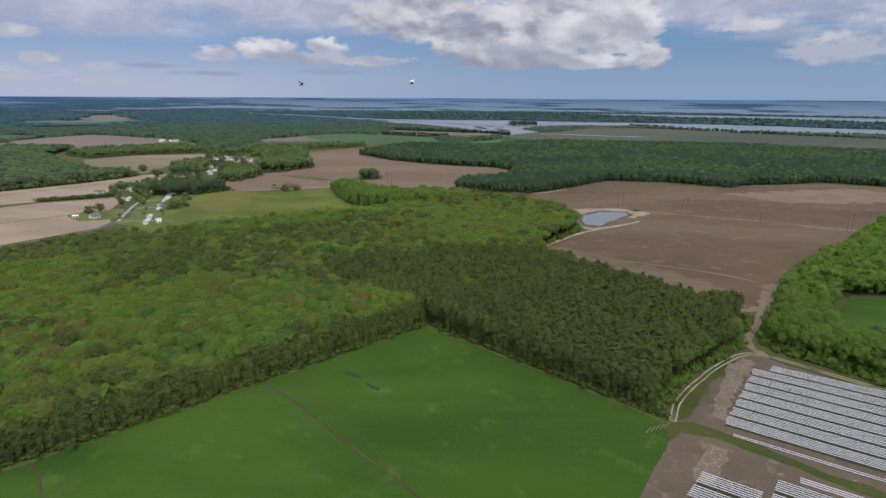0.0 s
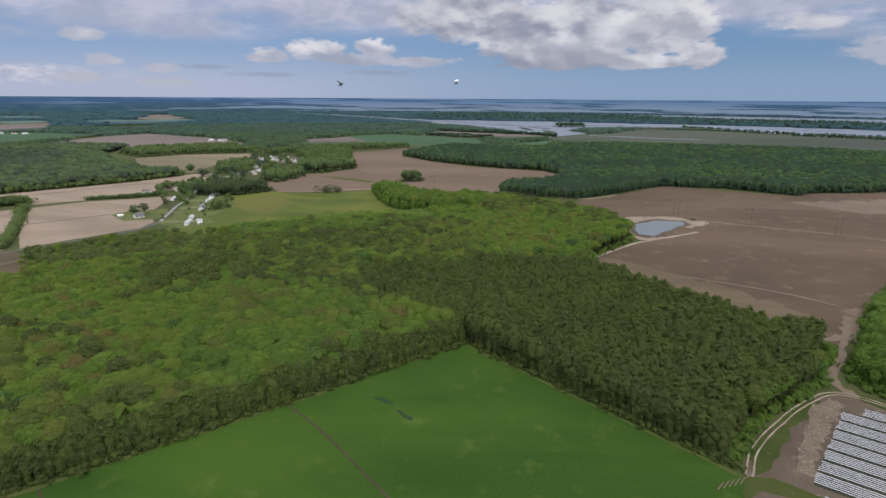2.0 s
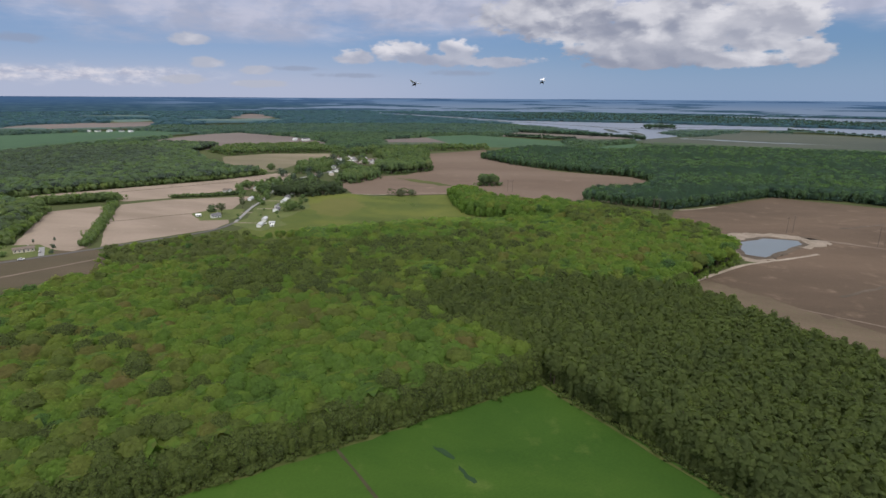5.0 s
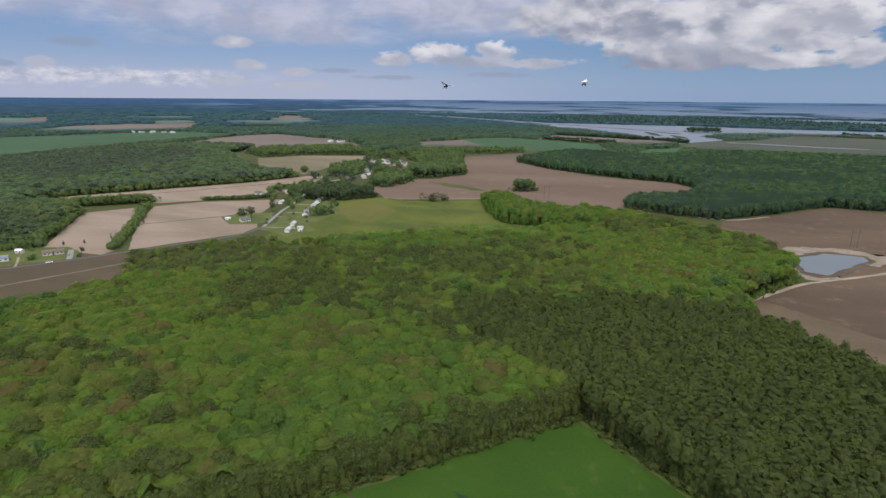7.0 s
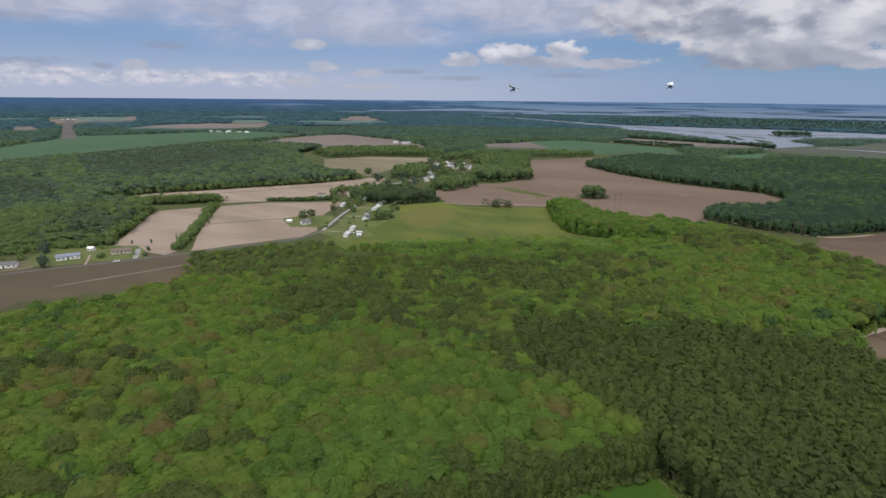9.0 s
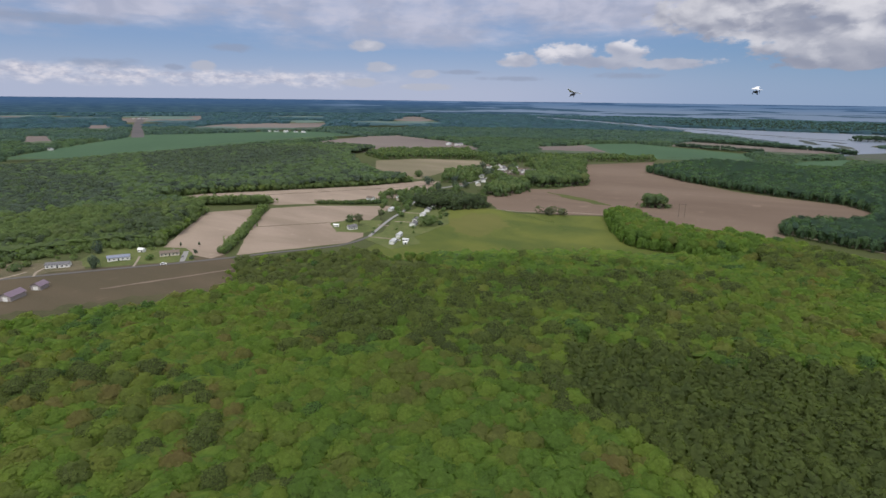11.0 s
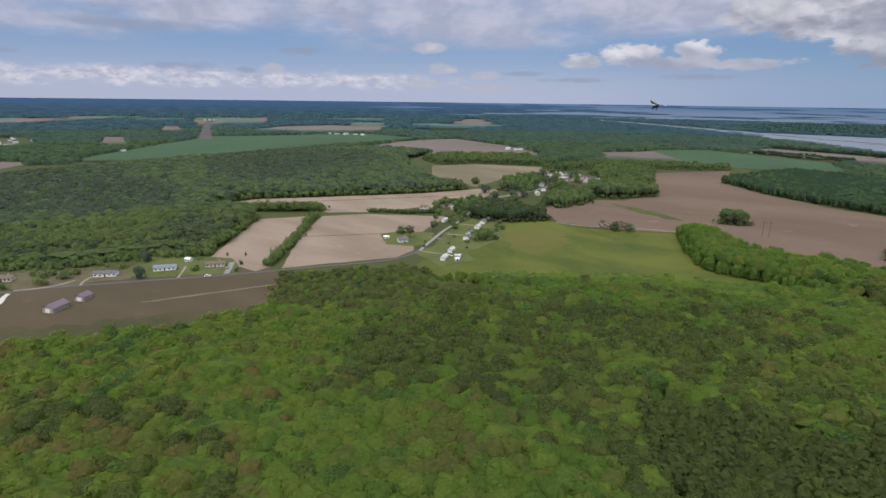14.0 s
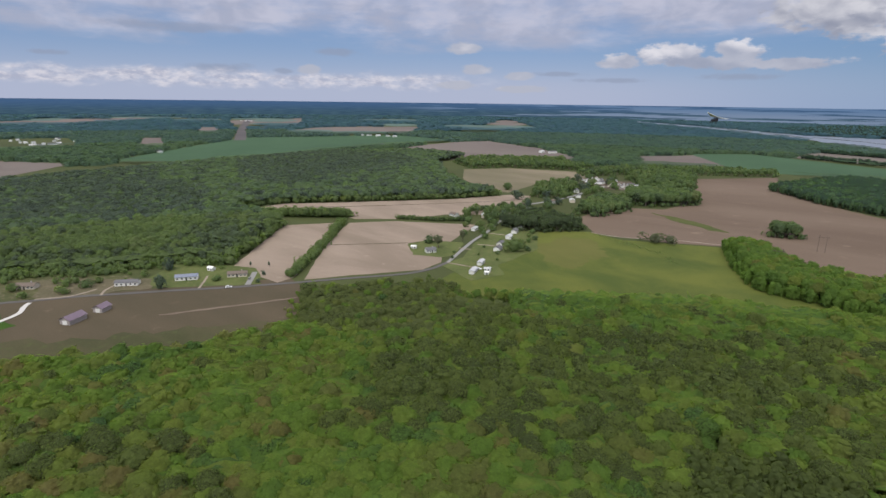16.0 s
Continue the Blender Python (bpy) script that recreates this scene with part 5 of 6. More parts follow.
stand("undergrowth", FAR_BUSHES, spots, rng.uniform(4, 9, len(spots)), [FAR_LEAF, BARK], "leafy undergrowth along the eastern wood edge", "shrubs", rng, 1.0)
spots = np.concatenate([fringe(rng, EAST[:10], 3.6, 2.0, False), fringe(rng, EAST[-12:] + EAST[:1], 3.6, 2.0, False)])
stand("eastern_edge_trees", FAR_EDGE, spots, rng.uniform(10, 15, len(spots)), [EAST_FRESH, PALE_BARK], "fresh green trees leafy to the ground at the brown fields", "trees", rng, 1.1)
spots = fringe(rng, WEST[:9], 2.0, 2.2, False)
stand("undergrowth", FAR_BUSHES, spots, rng.uniform(5, 11, len(spots)), [PALE_EDGE, BARK], "leafy undergrowth along far wood edges", "shrubs", rng, 1.0)
understory("understory", [(-470, 408), (-505, 385), (-522, 325), (-550, 300), (-577, 240), (-650, 100), (-740, 90), (-700, 270), (-655, 370), (-615, 440), (-565, 515)], 5.0, 6.6, PALE_EDGE, "thicket under the western trees")
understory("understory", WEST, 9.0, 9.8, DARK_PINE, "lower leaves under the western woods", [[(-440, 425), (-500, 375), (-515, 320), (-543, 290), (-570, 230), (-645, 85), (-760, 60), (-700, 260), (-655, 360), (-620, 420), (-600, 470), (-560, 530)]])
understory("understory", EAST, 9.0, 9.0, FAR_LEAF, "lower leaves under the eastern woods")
RIGHT = [(157, 289), (186, 260), (250, 199), (330, 240), (370, 400), (420, 590), (405, 575), (330, 500), (218, 392), (190, 349), (178, 331), (168, 316), (158, 303)]
spots = scatter(rng, RIGHT, 5.8, [[(190, 297), (212, 336), (238, 368), (312, 372), (302, 298), (240, 268)]])
front = spots[:, 1] < 345
for keep, forms in ((front, MID_BROAD), (~front, FAR_LEAFY)):
    stand("roadside_woods", forms, spots[keep], rng.uniform(10, 16, keep.sum()), [SPRING, BARK], "bright green broadleaf woods beside the farm track", "woods", rng, 1.3)
understory("understory", RIGHT, 4.0, 9.0, SPRING, "lower leaves beside the farm track", [[(190, 297), (212, 336), (238, 368), (312, 372), (302, 298), (240, 268)]])
spots = fringe(rng, [(252, 203), (188, 263), (161, 289), (161, 303), (172, 318), (182, 333)], 1.5, 1.6, False)
stand("wood_edge_trees", EDGE_TREES, spots, rng.uniform(6, 11.5, len(spots)), [SPRING, BARK], "bright green trees leafy to the ground beside the track", "trees", rng, 1.2)
spots = fringe(rng, RIGHT, 2.6, 1.4)
stand("undergrowth", BUSHES, spots, rng.uniform(3, 6, len(spots)), [SPRING, BARK], "leafy undergrowth beside the farm track", "shrubs", rng, 1.0)

spots = np.concatenate([fringe(rng, line, 1.1, 1.2, False) for line in ([(80, 227), (91, 244), (109, 263), (131, 282), (139, 291), (143, 301), (153, 314), (162, 327)], [(250, 196), (186, 255), (156, 285), (153, 295), (160, 305), (170, 318), (180, 332)])])
stand("scrub", BUSHES, spots, rng.uniform(1.5, 4.2, len(spots)), [SPRING, BARK], "bright green scrub beside the sandy track", "shrubs", rng, 1.1)
# copses, hedges and village trees
LINES = (
    ("hedge", [(-406, 427), (-432, 459), (-474, 511), (-531, 575)], 3.2, (4, 8), PALE_EDGE, "overgrown green hedge between two fields"),
    ("hedge", [(-550, 600), (-595, 560), (-640, 520)], 2.6, (8, 13), PALE_EDGE, "row of green trees along the field end"),
    ("hedge", [(-502, 633), (-485, 645), (-463, 656), (-437, 684)], 2.6, (3, 6), VILLAGE_LEAF, "low green hedge behind the field"),
    ("hedge", [(-306, 724), (-272, 714), (-245, 705), (-215, 690), (-201, 670)], 7.0, (0.5, 1.5), PALE_EDGE, "line of low bushes across the meadow"),
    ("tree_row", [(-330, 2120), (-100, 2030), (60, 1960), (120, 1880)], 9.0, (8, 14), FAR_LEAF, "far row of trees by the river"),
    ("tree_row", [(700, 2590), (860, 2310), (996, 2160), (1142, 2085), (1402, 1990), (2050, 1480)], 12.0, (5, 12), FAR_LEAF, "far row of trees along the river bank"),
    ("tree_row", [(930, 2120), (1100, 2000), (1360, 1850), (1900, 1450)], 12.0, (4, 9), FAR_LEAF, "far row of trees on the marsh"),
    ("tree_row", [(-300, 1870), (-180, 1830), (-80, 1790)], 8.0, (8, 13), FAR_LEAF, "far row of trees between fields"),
)
for name, line, gap, (low, top), leaf, words in LINES:
    spots = np.concatenate([fringe(rng, [a, b], gap / 2, gap * 0.35) for a, b in zip(line, line[1:])])
    stand(name, FAR_BUSHES if name == "tree_row" else BUSHES, spots, rng.uniform(low, top, len(spots)), [leaf, BARK], words, "hedge", rng, 0.9)
LANE_PINE = leafage("lane_pine_needles", [(0.074, 0.104, 0.058), (0.088, 0.122, 0.062), (0.104, 0.146, 0.066)], 0.85, 0.03)
COPSES = (
    ("copse", [(-165, 838), (-143, 846), (-139, 862), (-155, 868), (-168, 852)], 4.5, (14, 18), VILLAGE_LEAF, "round green copse in the brown field"),
    ("copse", [(-396, 690), (-374, 680), (-345, 694), (-318, 727), (-346, 758), (-401, 748)], 5.6, (9, 16), LANE_PINE, "dark old pines by the lane"),
    ("copse", [(-355, 922), (-320, 920), (-279, 969), (-290, 1016), (-333, 1037), (-382, 989)], 6.5, (15, 20), VILLAGE_LEAF, "green woodlot with bare pale stems"),
    ("copse", [(-373, 806), (-337, 808), (-328, 874), (-361, 942), (-396, 927)], 6.5, (10, 15), VILLAGE_LEAF, "green thicket at the village edge"),
)
# haze over the far spit is built into its leaf colour
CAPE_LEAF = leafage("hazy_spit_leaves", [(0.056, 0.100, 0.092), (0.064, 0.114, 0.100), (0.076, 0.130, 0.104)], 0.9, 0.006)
VILLAGE_COPSES = (
    ("copse", [(-471, 870), (-440, 880), (-440, 920), (-470, 1000), (-500, 1040), (-523, 965)], 9.0, (9, 15), VILLAGE_LEAF, "village trees among houses"),
    ("copse", [(-440, 1140), (-390, 1060), (-346, 1100), (-390, 1265), (-520, 1280)], 10.0, (10, 16), VILLAGE_LEAF, "village trees behind houses"),
    ("copse", [(-420, 1270), (-385, 1100), (-345, 1060), (-325, 1100), (-370, 1260)], 8.0, (10, 16), VILLAGE_LEAF, "belt of trees beyond the village"),
    ("copse", [(-455, 700), (-470, 735), (-440, 790), (-415, 770), (-425, 720)], 9.0, (7, 13), VILLAGE_LEAF, "garden trees along the lane"),
    ("copse", [(-745, 1075), (-840, 1130), (-850, 1240), (-690, 1350), (-630, 1280), (-570, 1255), (-570, 1215), (-700, 1150)], 9.0, (9, 15), VILLAGE_LEAF, "green belt between far fields"),
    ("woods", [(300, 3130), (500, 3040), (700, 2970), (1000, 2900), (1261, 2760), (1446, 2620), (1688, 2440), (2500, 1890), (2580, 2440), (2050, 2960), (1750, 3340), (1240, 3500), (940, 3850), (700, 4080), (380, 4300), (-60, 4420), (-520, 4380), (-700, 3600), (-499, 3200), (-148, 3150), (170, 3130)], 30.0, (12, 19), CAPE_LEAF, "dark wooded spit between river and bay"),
    ("woods", [(-562, 1172), (-529, 1316), (-390, 1407), (-279, 1457), (-266, 1392), (-365, 1322), (-486, 1219), (-520, 1127)], 10.0, (8, 14), VILLAGE_LEAF, "belt of trees between village and brown field"),
    ("copse", [(170, 2520), (270, 2530), (290, 2600), (210, 2640), (150, 2590)], 14.0, (14, 20), FAR_LEAF, "wooded islet in the river"),
)
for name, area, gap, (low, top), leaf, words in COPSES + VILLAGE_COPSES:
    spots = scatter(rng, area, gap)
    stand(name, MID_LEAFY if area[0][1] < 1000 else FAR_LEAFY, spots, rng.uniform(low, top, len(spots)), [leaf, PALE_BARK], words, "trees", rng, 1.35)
    spots = fringe(rng, area, gap * 0.8, 2.0)
    stand("undergrowth", BUSHES if area[0][1] < 1000 else FAR_BUSHES, spots, rng.uniform(3, 7, len(spots)), [leaf, BARK], "leafy undergrowth of a copse", "shrubs", rng, 1.0)

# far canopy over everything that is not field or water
# aerial haze is painted into these leaf tints, bluer in each farther belt
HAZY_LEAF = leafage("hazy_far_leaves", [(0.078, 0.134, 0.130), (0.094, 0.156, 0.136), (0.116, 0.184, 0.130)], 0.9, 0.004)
HAZE_BLUE_LEAF = leafage("blue_far_leaves", [(0.066, 0.136, 0.196), (0.077, 0.154, 0.208), (0.087, 0.171, 0.211)], 0.9, 0.002)
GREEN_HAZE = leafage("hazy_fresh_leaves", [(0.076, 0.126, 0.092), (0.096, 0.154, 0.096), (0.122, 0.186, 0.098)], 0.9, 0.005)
OPEN = []
for ob in scene.objects:
    if ob.type == "MESH" and ob.name.split(".")[0] in ("field", "marsh", "water", "cleared_strip") and len(ob.data.vertices) > 6:
        co = np.empty(len(ob.data.vertices) * 3)
        ob.data.vertices.foreach_get("co", co)
        co = co.reshape(-1, 3)
        if np.hypot(co[:, 0], co[:, 1] - 100).max() > 1350 and ob.name[0] != "c":
            OPEN.append([tuple(p) for p in co[co[:, 2] > 0][:, :2]])
OPEN.append([(-3320, 2010), (-3285, 2060), (-2390, 1520), (-1710, 1135), (-1745, 1090), (-2420, 1480)])
OPEN.append([(-2250, 480), (-2150, 760), (-1850, 700), (-1850, 480)])
for lo, hi, gap, tall, leaf, words in ((1330, 1850, 15.0, 10.0, GREEN_HAZE, "far fresh green woods"), (1850, 2500, 17.0, 10.0, HAZY_LEAF, "far hazy green woods"), (2500, 4650, 42.0, 13.0, HAZE_BLUE_LEAF, "farthest woods tinted blue for haze")):
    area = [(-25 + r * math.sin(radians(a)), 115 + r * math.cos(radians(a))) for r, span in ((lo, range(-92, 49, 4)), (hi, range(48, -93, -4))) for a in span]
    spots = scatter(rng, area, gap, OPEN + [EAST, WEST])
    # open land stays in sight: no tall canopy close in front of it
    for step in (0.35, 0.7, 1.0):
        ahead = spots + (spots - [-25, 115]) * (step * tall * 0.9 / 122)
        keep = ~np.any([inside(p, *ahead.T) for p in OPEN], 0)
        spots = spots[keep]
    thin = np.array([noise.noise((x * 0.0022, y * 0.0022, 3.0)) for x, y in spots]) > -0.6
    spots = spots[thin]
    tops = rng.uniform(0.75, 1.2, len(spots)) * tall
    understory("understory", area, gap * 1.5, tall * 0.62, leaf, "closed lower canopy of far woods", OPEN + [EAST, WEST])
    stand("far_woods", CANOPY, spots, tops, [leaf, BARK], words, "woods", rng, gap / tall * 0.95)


# ---- vegetable plots ----
def film_bed(u0, u1, v, width=0.48, high=0.08):
    """A raised bed under white film; u runs along the rows, v across them."""
    along, across = Vector((0.859, -0.511, 0)), Vector((0.511, 0.859, 0))
    profile = ((-0.5, 0.0), (-0.42, 0.8), (-0.2, 1.0), (0.2, 1.0), (0.42, 0.8), (0.5, 0.0))
    verts, faces = [], []
    ends = [u0 + (u1 - u0) * k / 6 for k in range(7)]
    for j, u in enumerate(ends):
        for a, b in profile:
            p = along * (u) + across * (v + a * width + 0.04 * math.sin(u * 0.31 + v))
            verts.append((p.x, p.y, 0.17 + b * high))
        if j:
            for k in range(5):
                i = 6 * (j - 1) + k
                faces.append((i, i + 6, i + 7, i + 1))
    faces += [(0, 1, 2, 3, 4, 5), tuple(6 * 6 + k for k in (5, 4, 3, 2, 1, 0))]
    ob = mesh_object("vegetable_bed", verts, faces, [FILM_WHITE])
    if sum(f.normal.z * f.area for f in ob.data.polygons) < 0:
        ob.data.flip_normals()
    return tagged(ob, "raised vegetable bed under white plastic film", "vegetable bed", "film-covered beds")


PLOT = soil("dark_plot_soil", (0.024, 0.028, 0.017), (0.036, 0.040, 0.024), (0.05, 0.058, 0.032), 0.5, 0.0, 0.1, 0.05)
def plot_outline(u0, u1, v0, v1, slant=0.0):
    return [(0.859 * u + 0.511 * v, -0.511 * u + 0.859 * v) for u, v in ((u0, v0), (u1, v0), (u1, v1), (u0 + slant, v1))]


patch("plot", plot_outline(-24.0, 73, 239.8, 299.2, 4.8), PLOT, 0.19, "dark soil between film-covered beds", "soil", 10, 0.2)
patch("plot", plot_outline(-12.8, 73, 299.6, 307.4), PLOT, 0.19, "dark soil between film-covered beds", "soil", 10, 0.2)
patch("plot", plot_outline(-20.0, 73, 233.8, 236.2), PLOT, 0.19, "dark soil between film-covered beds", "soil", 10, 0.2)
patch("plot", plot_outline(-30.0, -10.0, 160, 206.6, 4.0), PLOT, 0.19, "dark soil between film-covered beds", "soil", 10, 0.2)
patch("plot", plot_outline(-8.0, 61, 160, 216.2, 3.0), PLOT, 0.19, "dark soil between film-covered beds", "soil", 10, 0.2)
patch("apron", [(136, 278), (139, 271), (131, 261), (123, 250), (110, 232), (103, 222), (100, 225), (108, 240), (115, 252), (121, 263), (129, 271)], CLODS, 0.21, "pale broken clods at the bed heads", "soil", 2.5, 0.9)
patch("apron", [(84, 196), (92, 206), (97, 203), (90, 193), (84, 184), (78, 186)], CLODS, 0.21, "pale broken clods at the bed heads", "soil", 2.5, 0.9)
PITCH = 8.37                                     # six rows and a wheel way
for band in range(8):
    first = 307.0 - band * PITCH
    for k in range(6):
        v = first - 0.75 - k * 1.17
        start = -13.0 if band == 0 else -19.6 - 4.7 * (298.8 - v) / 58.6
        film_bed(start + 0.25 * math.sin(band * 3.1 + k), 72.0, v)
for v in (235.6, 234.4):
    film_bed(-20.5, 72.0, v)
for band in range(5):
    for k in range(6):
        v = 206.0 - band * PITCH - k * 1.17
        film_bed(-26.3 - (206 - v) * 0.13, -8.5 - (206 - v) * 0.1, v)
        film_bed(-5.0 - (206 - v) * 0.1, 60.0, v + 9.6)
for v in (221.0, 219.8, 218.6):
    film_bed(1.0, 60.0, v)


# ---- buildings ----
def gable_box(bm, length, width, high, rise):
    """Walls with gable ends; the ridge runs along x."""
    l, w2 = length / 2, width / 2
    v = [bm.verts.new(p) for p in ((-l, -w2, 0), (l, -w2, 0), (l, w2, 0), (-l, w2, 0), (-l, -w2, high), (l, -w2, high), (l, w2, high), (-l, w2, high), (-l, 0, high + rise), (l, 0, high + rise))]
    for q in ((0, 1, 5, 4), (2, 3, 7, 6), (1, 2, 6, 9, 5), (3, 0, 4, 8, 7), (3, 2, 1, 0)):
        bm.faces.new([v[k] for k in q])


def roof_slabs(bm, length, width, high, rise, over=0.4, thick=0.18):
    """Two roof slopes with eaves and thickness."""
    l, w2 = length / 2 + over, width / 2 + over
    drop = rise * over / (width / 2)
    for s in (-1, 1):
        pts = [(-l, 0, high + rise), (l, 0, high + rise), (l, s * w2, high - drop), (-l, s * w2, high - drop)]
        low = [bm.verts.new((x, y, z + 0.03)) for x, y, z in pts]
        top = [bm.verts.new((x, y, z + 0.03 + thick)) for x, y, z in pts]
        bm.faces.new(low)
        bm.faces.new(top)
        for k in range(4):
            bm.faces.new((low[k - 1], low[k], top[k], top[k - 1]))
    bmesh.ops.recalc_face_normals(bm, faces=bm.faces)


def house(x, y, heading, length, width, high, rise, wall, roof, label, windows=4, chimney=False, porch=False, name="house", category="house", group="houses by the road"):
    """A small house: walls, roof, framed windows, door, and where it has them a porch and a chimney."""
    root = empty(name, pose(x, y, 0.1, 0, 0, heading), label, category, group)
    bm = bmesh.new()
    gable_box(bm, length, width, high, rise)
    part("wall", bm, wall, root)
    bm = bmesh.new()
    roof_slabs(bm, length, width, high, rise)
    part("roof", bm, roof, root)
    for side in (-1, 1):
        for k in range(windows):
            cx = -length / 2 + length * (k + 0.5) / windows
            if side < 0 and k == windows // 2:
                bm = bmesh.new()
                box(bm, cx - 0.5, cx + 0.5, -width / 2 - 0.08, -width / 2 + 0.02, 0.15, 2.2, 0.02)
                part("door", bm, GLASS_DARK, root, "dark panelled door")
                continue
            bm = bmesh.new()
            y0 = side * width / 2
            for a, b, c, d in ((-0.75, 0.75, 1.95, 2.05), (-0.75, 0.75, 0.85, 0.95), (-0.75, -0.66, 0.95, 1.95), (0.66, 0.75, 0.95, 1.95)):
                box(bm, cx + a, cx + b, y0 - 0.06, y0 + 0.06, c, d)
            frame_ob = part("window", bm, SIDING, root, "white framed window")
            bm = bmesh.new()
            box(bm, cx - 0.66, cx + 0.66, y0 - 0.03, y0 + 0.03, 0.95, 1.95)
            part("pane", bm, GLASS_DARK, frame_ob, "dark glass")
    if chimney:
        bm = bmesh.new()
        box(bm, length * 0.2, length * 0.2 + 0.8, 0.2, 1.0, high, high + rise + 0.9, 0.03)
        part("chimney", bm, BLOCK, root, "masonry chimney")
    if porch:
        bm = bmesh.new()
        box(bm, -length * 0.3, length * 0.3, -width / 2 - 2.0, -width / 2 - 0.04, high - 0.25, high - 0.1)
        part("porch_roof", bm, roof, root, "flat porch roof")
        for k in range(4):
            bm = bmesh.new()
            cx = -length * 0.28 + length * 0.56 * k / 3
            box(bm, cx - 0.08, cx + 0.08, -width / 2 - 1.9, -width / 2 - 1.74, 0.0, high - 0.25)
            part("post", bm, SIDING, root)
    return root


def barn(x, y, heading, length, width, high, rise, label):
    root = empty("barn", pose(x, y, 0.1, 0, 0, heading), label, "barn", "barns in the tilled strip")
    bm = bmesh.new()
    gable_box(bm, length, width, high, rise)
    part("wall", bm, BLOCK, root)
    bm = bmesh.new()
    roof_slabs(bm, length, width, high, rise, 0.5, 0.12)
    part("roof", bm, LILAC_METAL, root, "faded lilac metal roof")
    bm = bmesh.new()
    box(bm, -length / 2 - 0.08, -length / 2 + 0.02, -1.6, 1.6, 0.05, high * 0.85, 0.02)
    part("door", bm, SIDING, root, "pale double door")
    for s in (-1, 1):
        bm = bmesh.new()
        box(bm, -length / 2 - 0.56, length / 2 + 0.56, s * (width / 2 + 0.5), s * (width / 2 + 0.5) + s * 0.12, high - 0.45, high - 0.3)
        part("gutter", bm, BLOCK, root)
    return root


house(-519, 284, 46, 13, 7.0, 2.5, 1.5, CREAM, BROWN_SHINGLE, "low cream house with a brown shingle roof", 5, True)
house(-476, 335, 50, 15.5, 6.5, 2.8, 1.2, SIDING, SHINGLE, "long white house with dark windows and grey roof", 5)
house(-458, 370, 57, 15.5, 6.5, 2.8, 1.3, SIDING, BLUE_SHINGLE, "long white house with a blue grey roof", 5)
house(-438, 400, 54, 14, 6.5, 2.7, 1.3, CREAM, BROWN_SHINGLE, "cream bungalow with a brown roof", 5, True)
house(-466, 393, 20, 5.0, 3.6, 2.3, 1.1, SIDING, SIDING, "small white garden shed", 2, name="shed", category="shed")
barn(-427, 287, 118, 12, 7.5, 3.2, 2.0, "long barn with a faded lilac roof")
barn(-434, 305, 122, 8, 6.5, 3.0, 1.8, "short barn with a faded lilac roof")
LANE_GROUP = "houses along the lane"
house(-312, 533, 112, 11.5, 4.0, 2.6, 0.8, SIDING, PALE_METAL, "white mobile home with a pale metal roof", 5, group=LANE_GROUP)
house(-322, 556, 112, 10.7, 4.0, 2.6, 0.8, SIDING, PALE_METAL, "white mobile home with a pale metal roof", 5, group=LANE_GROUP)
house(-306, 544, 20, 4.9, 3.4, 2.2, 0.8, SIDING, PALE_METAL, "small white shed beside a mobile home", 2, name="shed", category="shed")
house(-301, 536, 60, 3.3, 2.2, 2.0, 0.6, SIDING, SIDING, "tiny white garden shed", 1, name="shed", category="shed")
house(-337, 601, 108, 9.0, 6.0, 2.8, 1.8, SIDING, SHINGLE, "white house with a grey roof by a large tree", 4, True, group=LANE_GROUP)
house(-346, 618, 108, 9.0, 5.6, 2.8, 1.6, SIDING, SHINGLE, "white house with a grey roof behind a lawn", 4, group=LANE_GROUP)
house(-356, 646, 110, 9.0, 5.2, 2.8, 1.4, SIDING, PALE_METAL, "white house with a pale roof along the lane", 4, group=LANE_GROUP)
house(-366, 671, 112, 11.5, 5.6, 2.8, 1.4, SIDING, SHINGLE, "long white house with a grey roof along the lane", 5, group=LANE_GROUP)
house(-371, 690, 112, 8.2, 5.2, 2.8, 1.4, SIDING, SHINGLE, "white house with a grey roof along the lane", 4, group=LANE_GROUP)
house(-403, 650, 108, 9.8, 4.3, 2.8, 1.0, SIDING, PALE_METAL, "white house standing at the field end", 4, group=LANE_GROUP)
house(-378, 554, 60, 9.0, 6.0, 2.7, 1.8, SIDING, SHINGLE, "white house with a grey roof under trees", 4, True, group=LANE_GROUP)
house(-398, 553, 30, 4.9, 2.6, 2.0, 0.8, SIDING, SIDING, "small white shed on a lawn", 2, name="shed", category="shed")
vrng = np.random.default_rng(5)
VILLAGE = ((-470, 1017), (-485, 1075), (-491, 1109), (-470, 1130), (-437, 1051), (-447, 1080), (-419, 1058), (-405, 1046), (-387, 1025), (-615, 1263), (-589, 1276), (-506, 1347), (-424, 917), (-412, 877), (-426, 853), (-416, 781), (-437, 712), (-467, 692), (-450, 960), (-460, 1050), (-500, 1085), (-478, 1098), (-455, 1105), (-432, 1078), (-462, 1072), (-476, 1048), (-444, 1030), (-415, 1078), (-400, 1066), (-508, 1120))
for k, (x, y) in enumerate(VILLAGE):
    house(x, y, float(vrng.uniform(0, 180)), float(vrng.uniform(8, 13)), float(vrng.uniform(6, 8)), float(vrng.uniform(2.6, 3.6)), float(vrng.uniform(1.4, 2.4)), (SIDING, CREAM, SIDING)[k % 3], (SHINGLE, BROWN_SHINGLE, PALE_METAL)[(k * 2) % 3], ("white village house with a grey roof", "cream village house with a brown roof", "white village house with a pale roof")[k % 3], 3, k % 4 == 0, group="village houses")
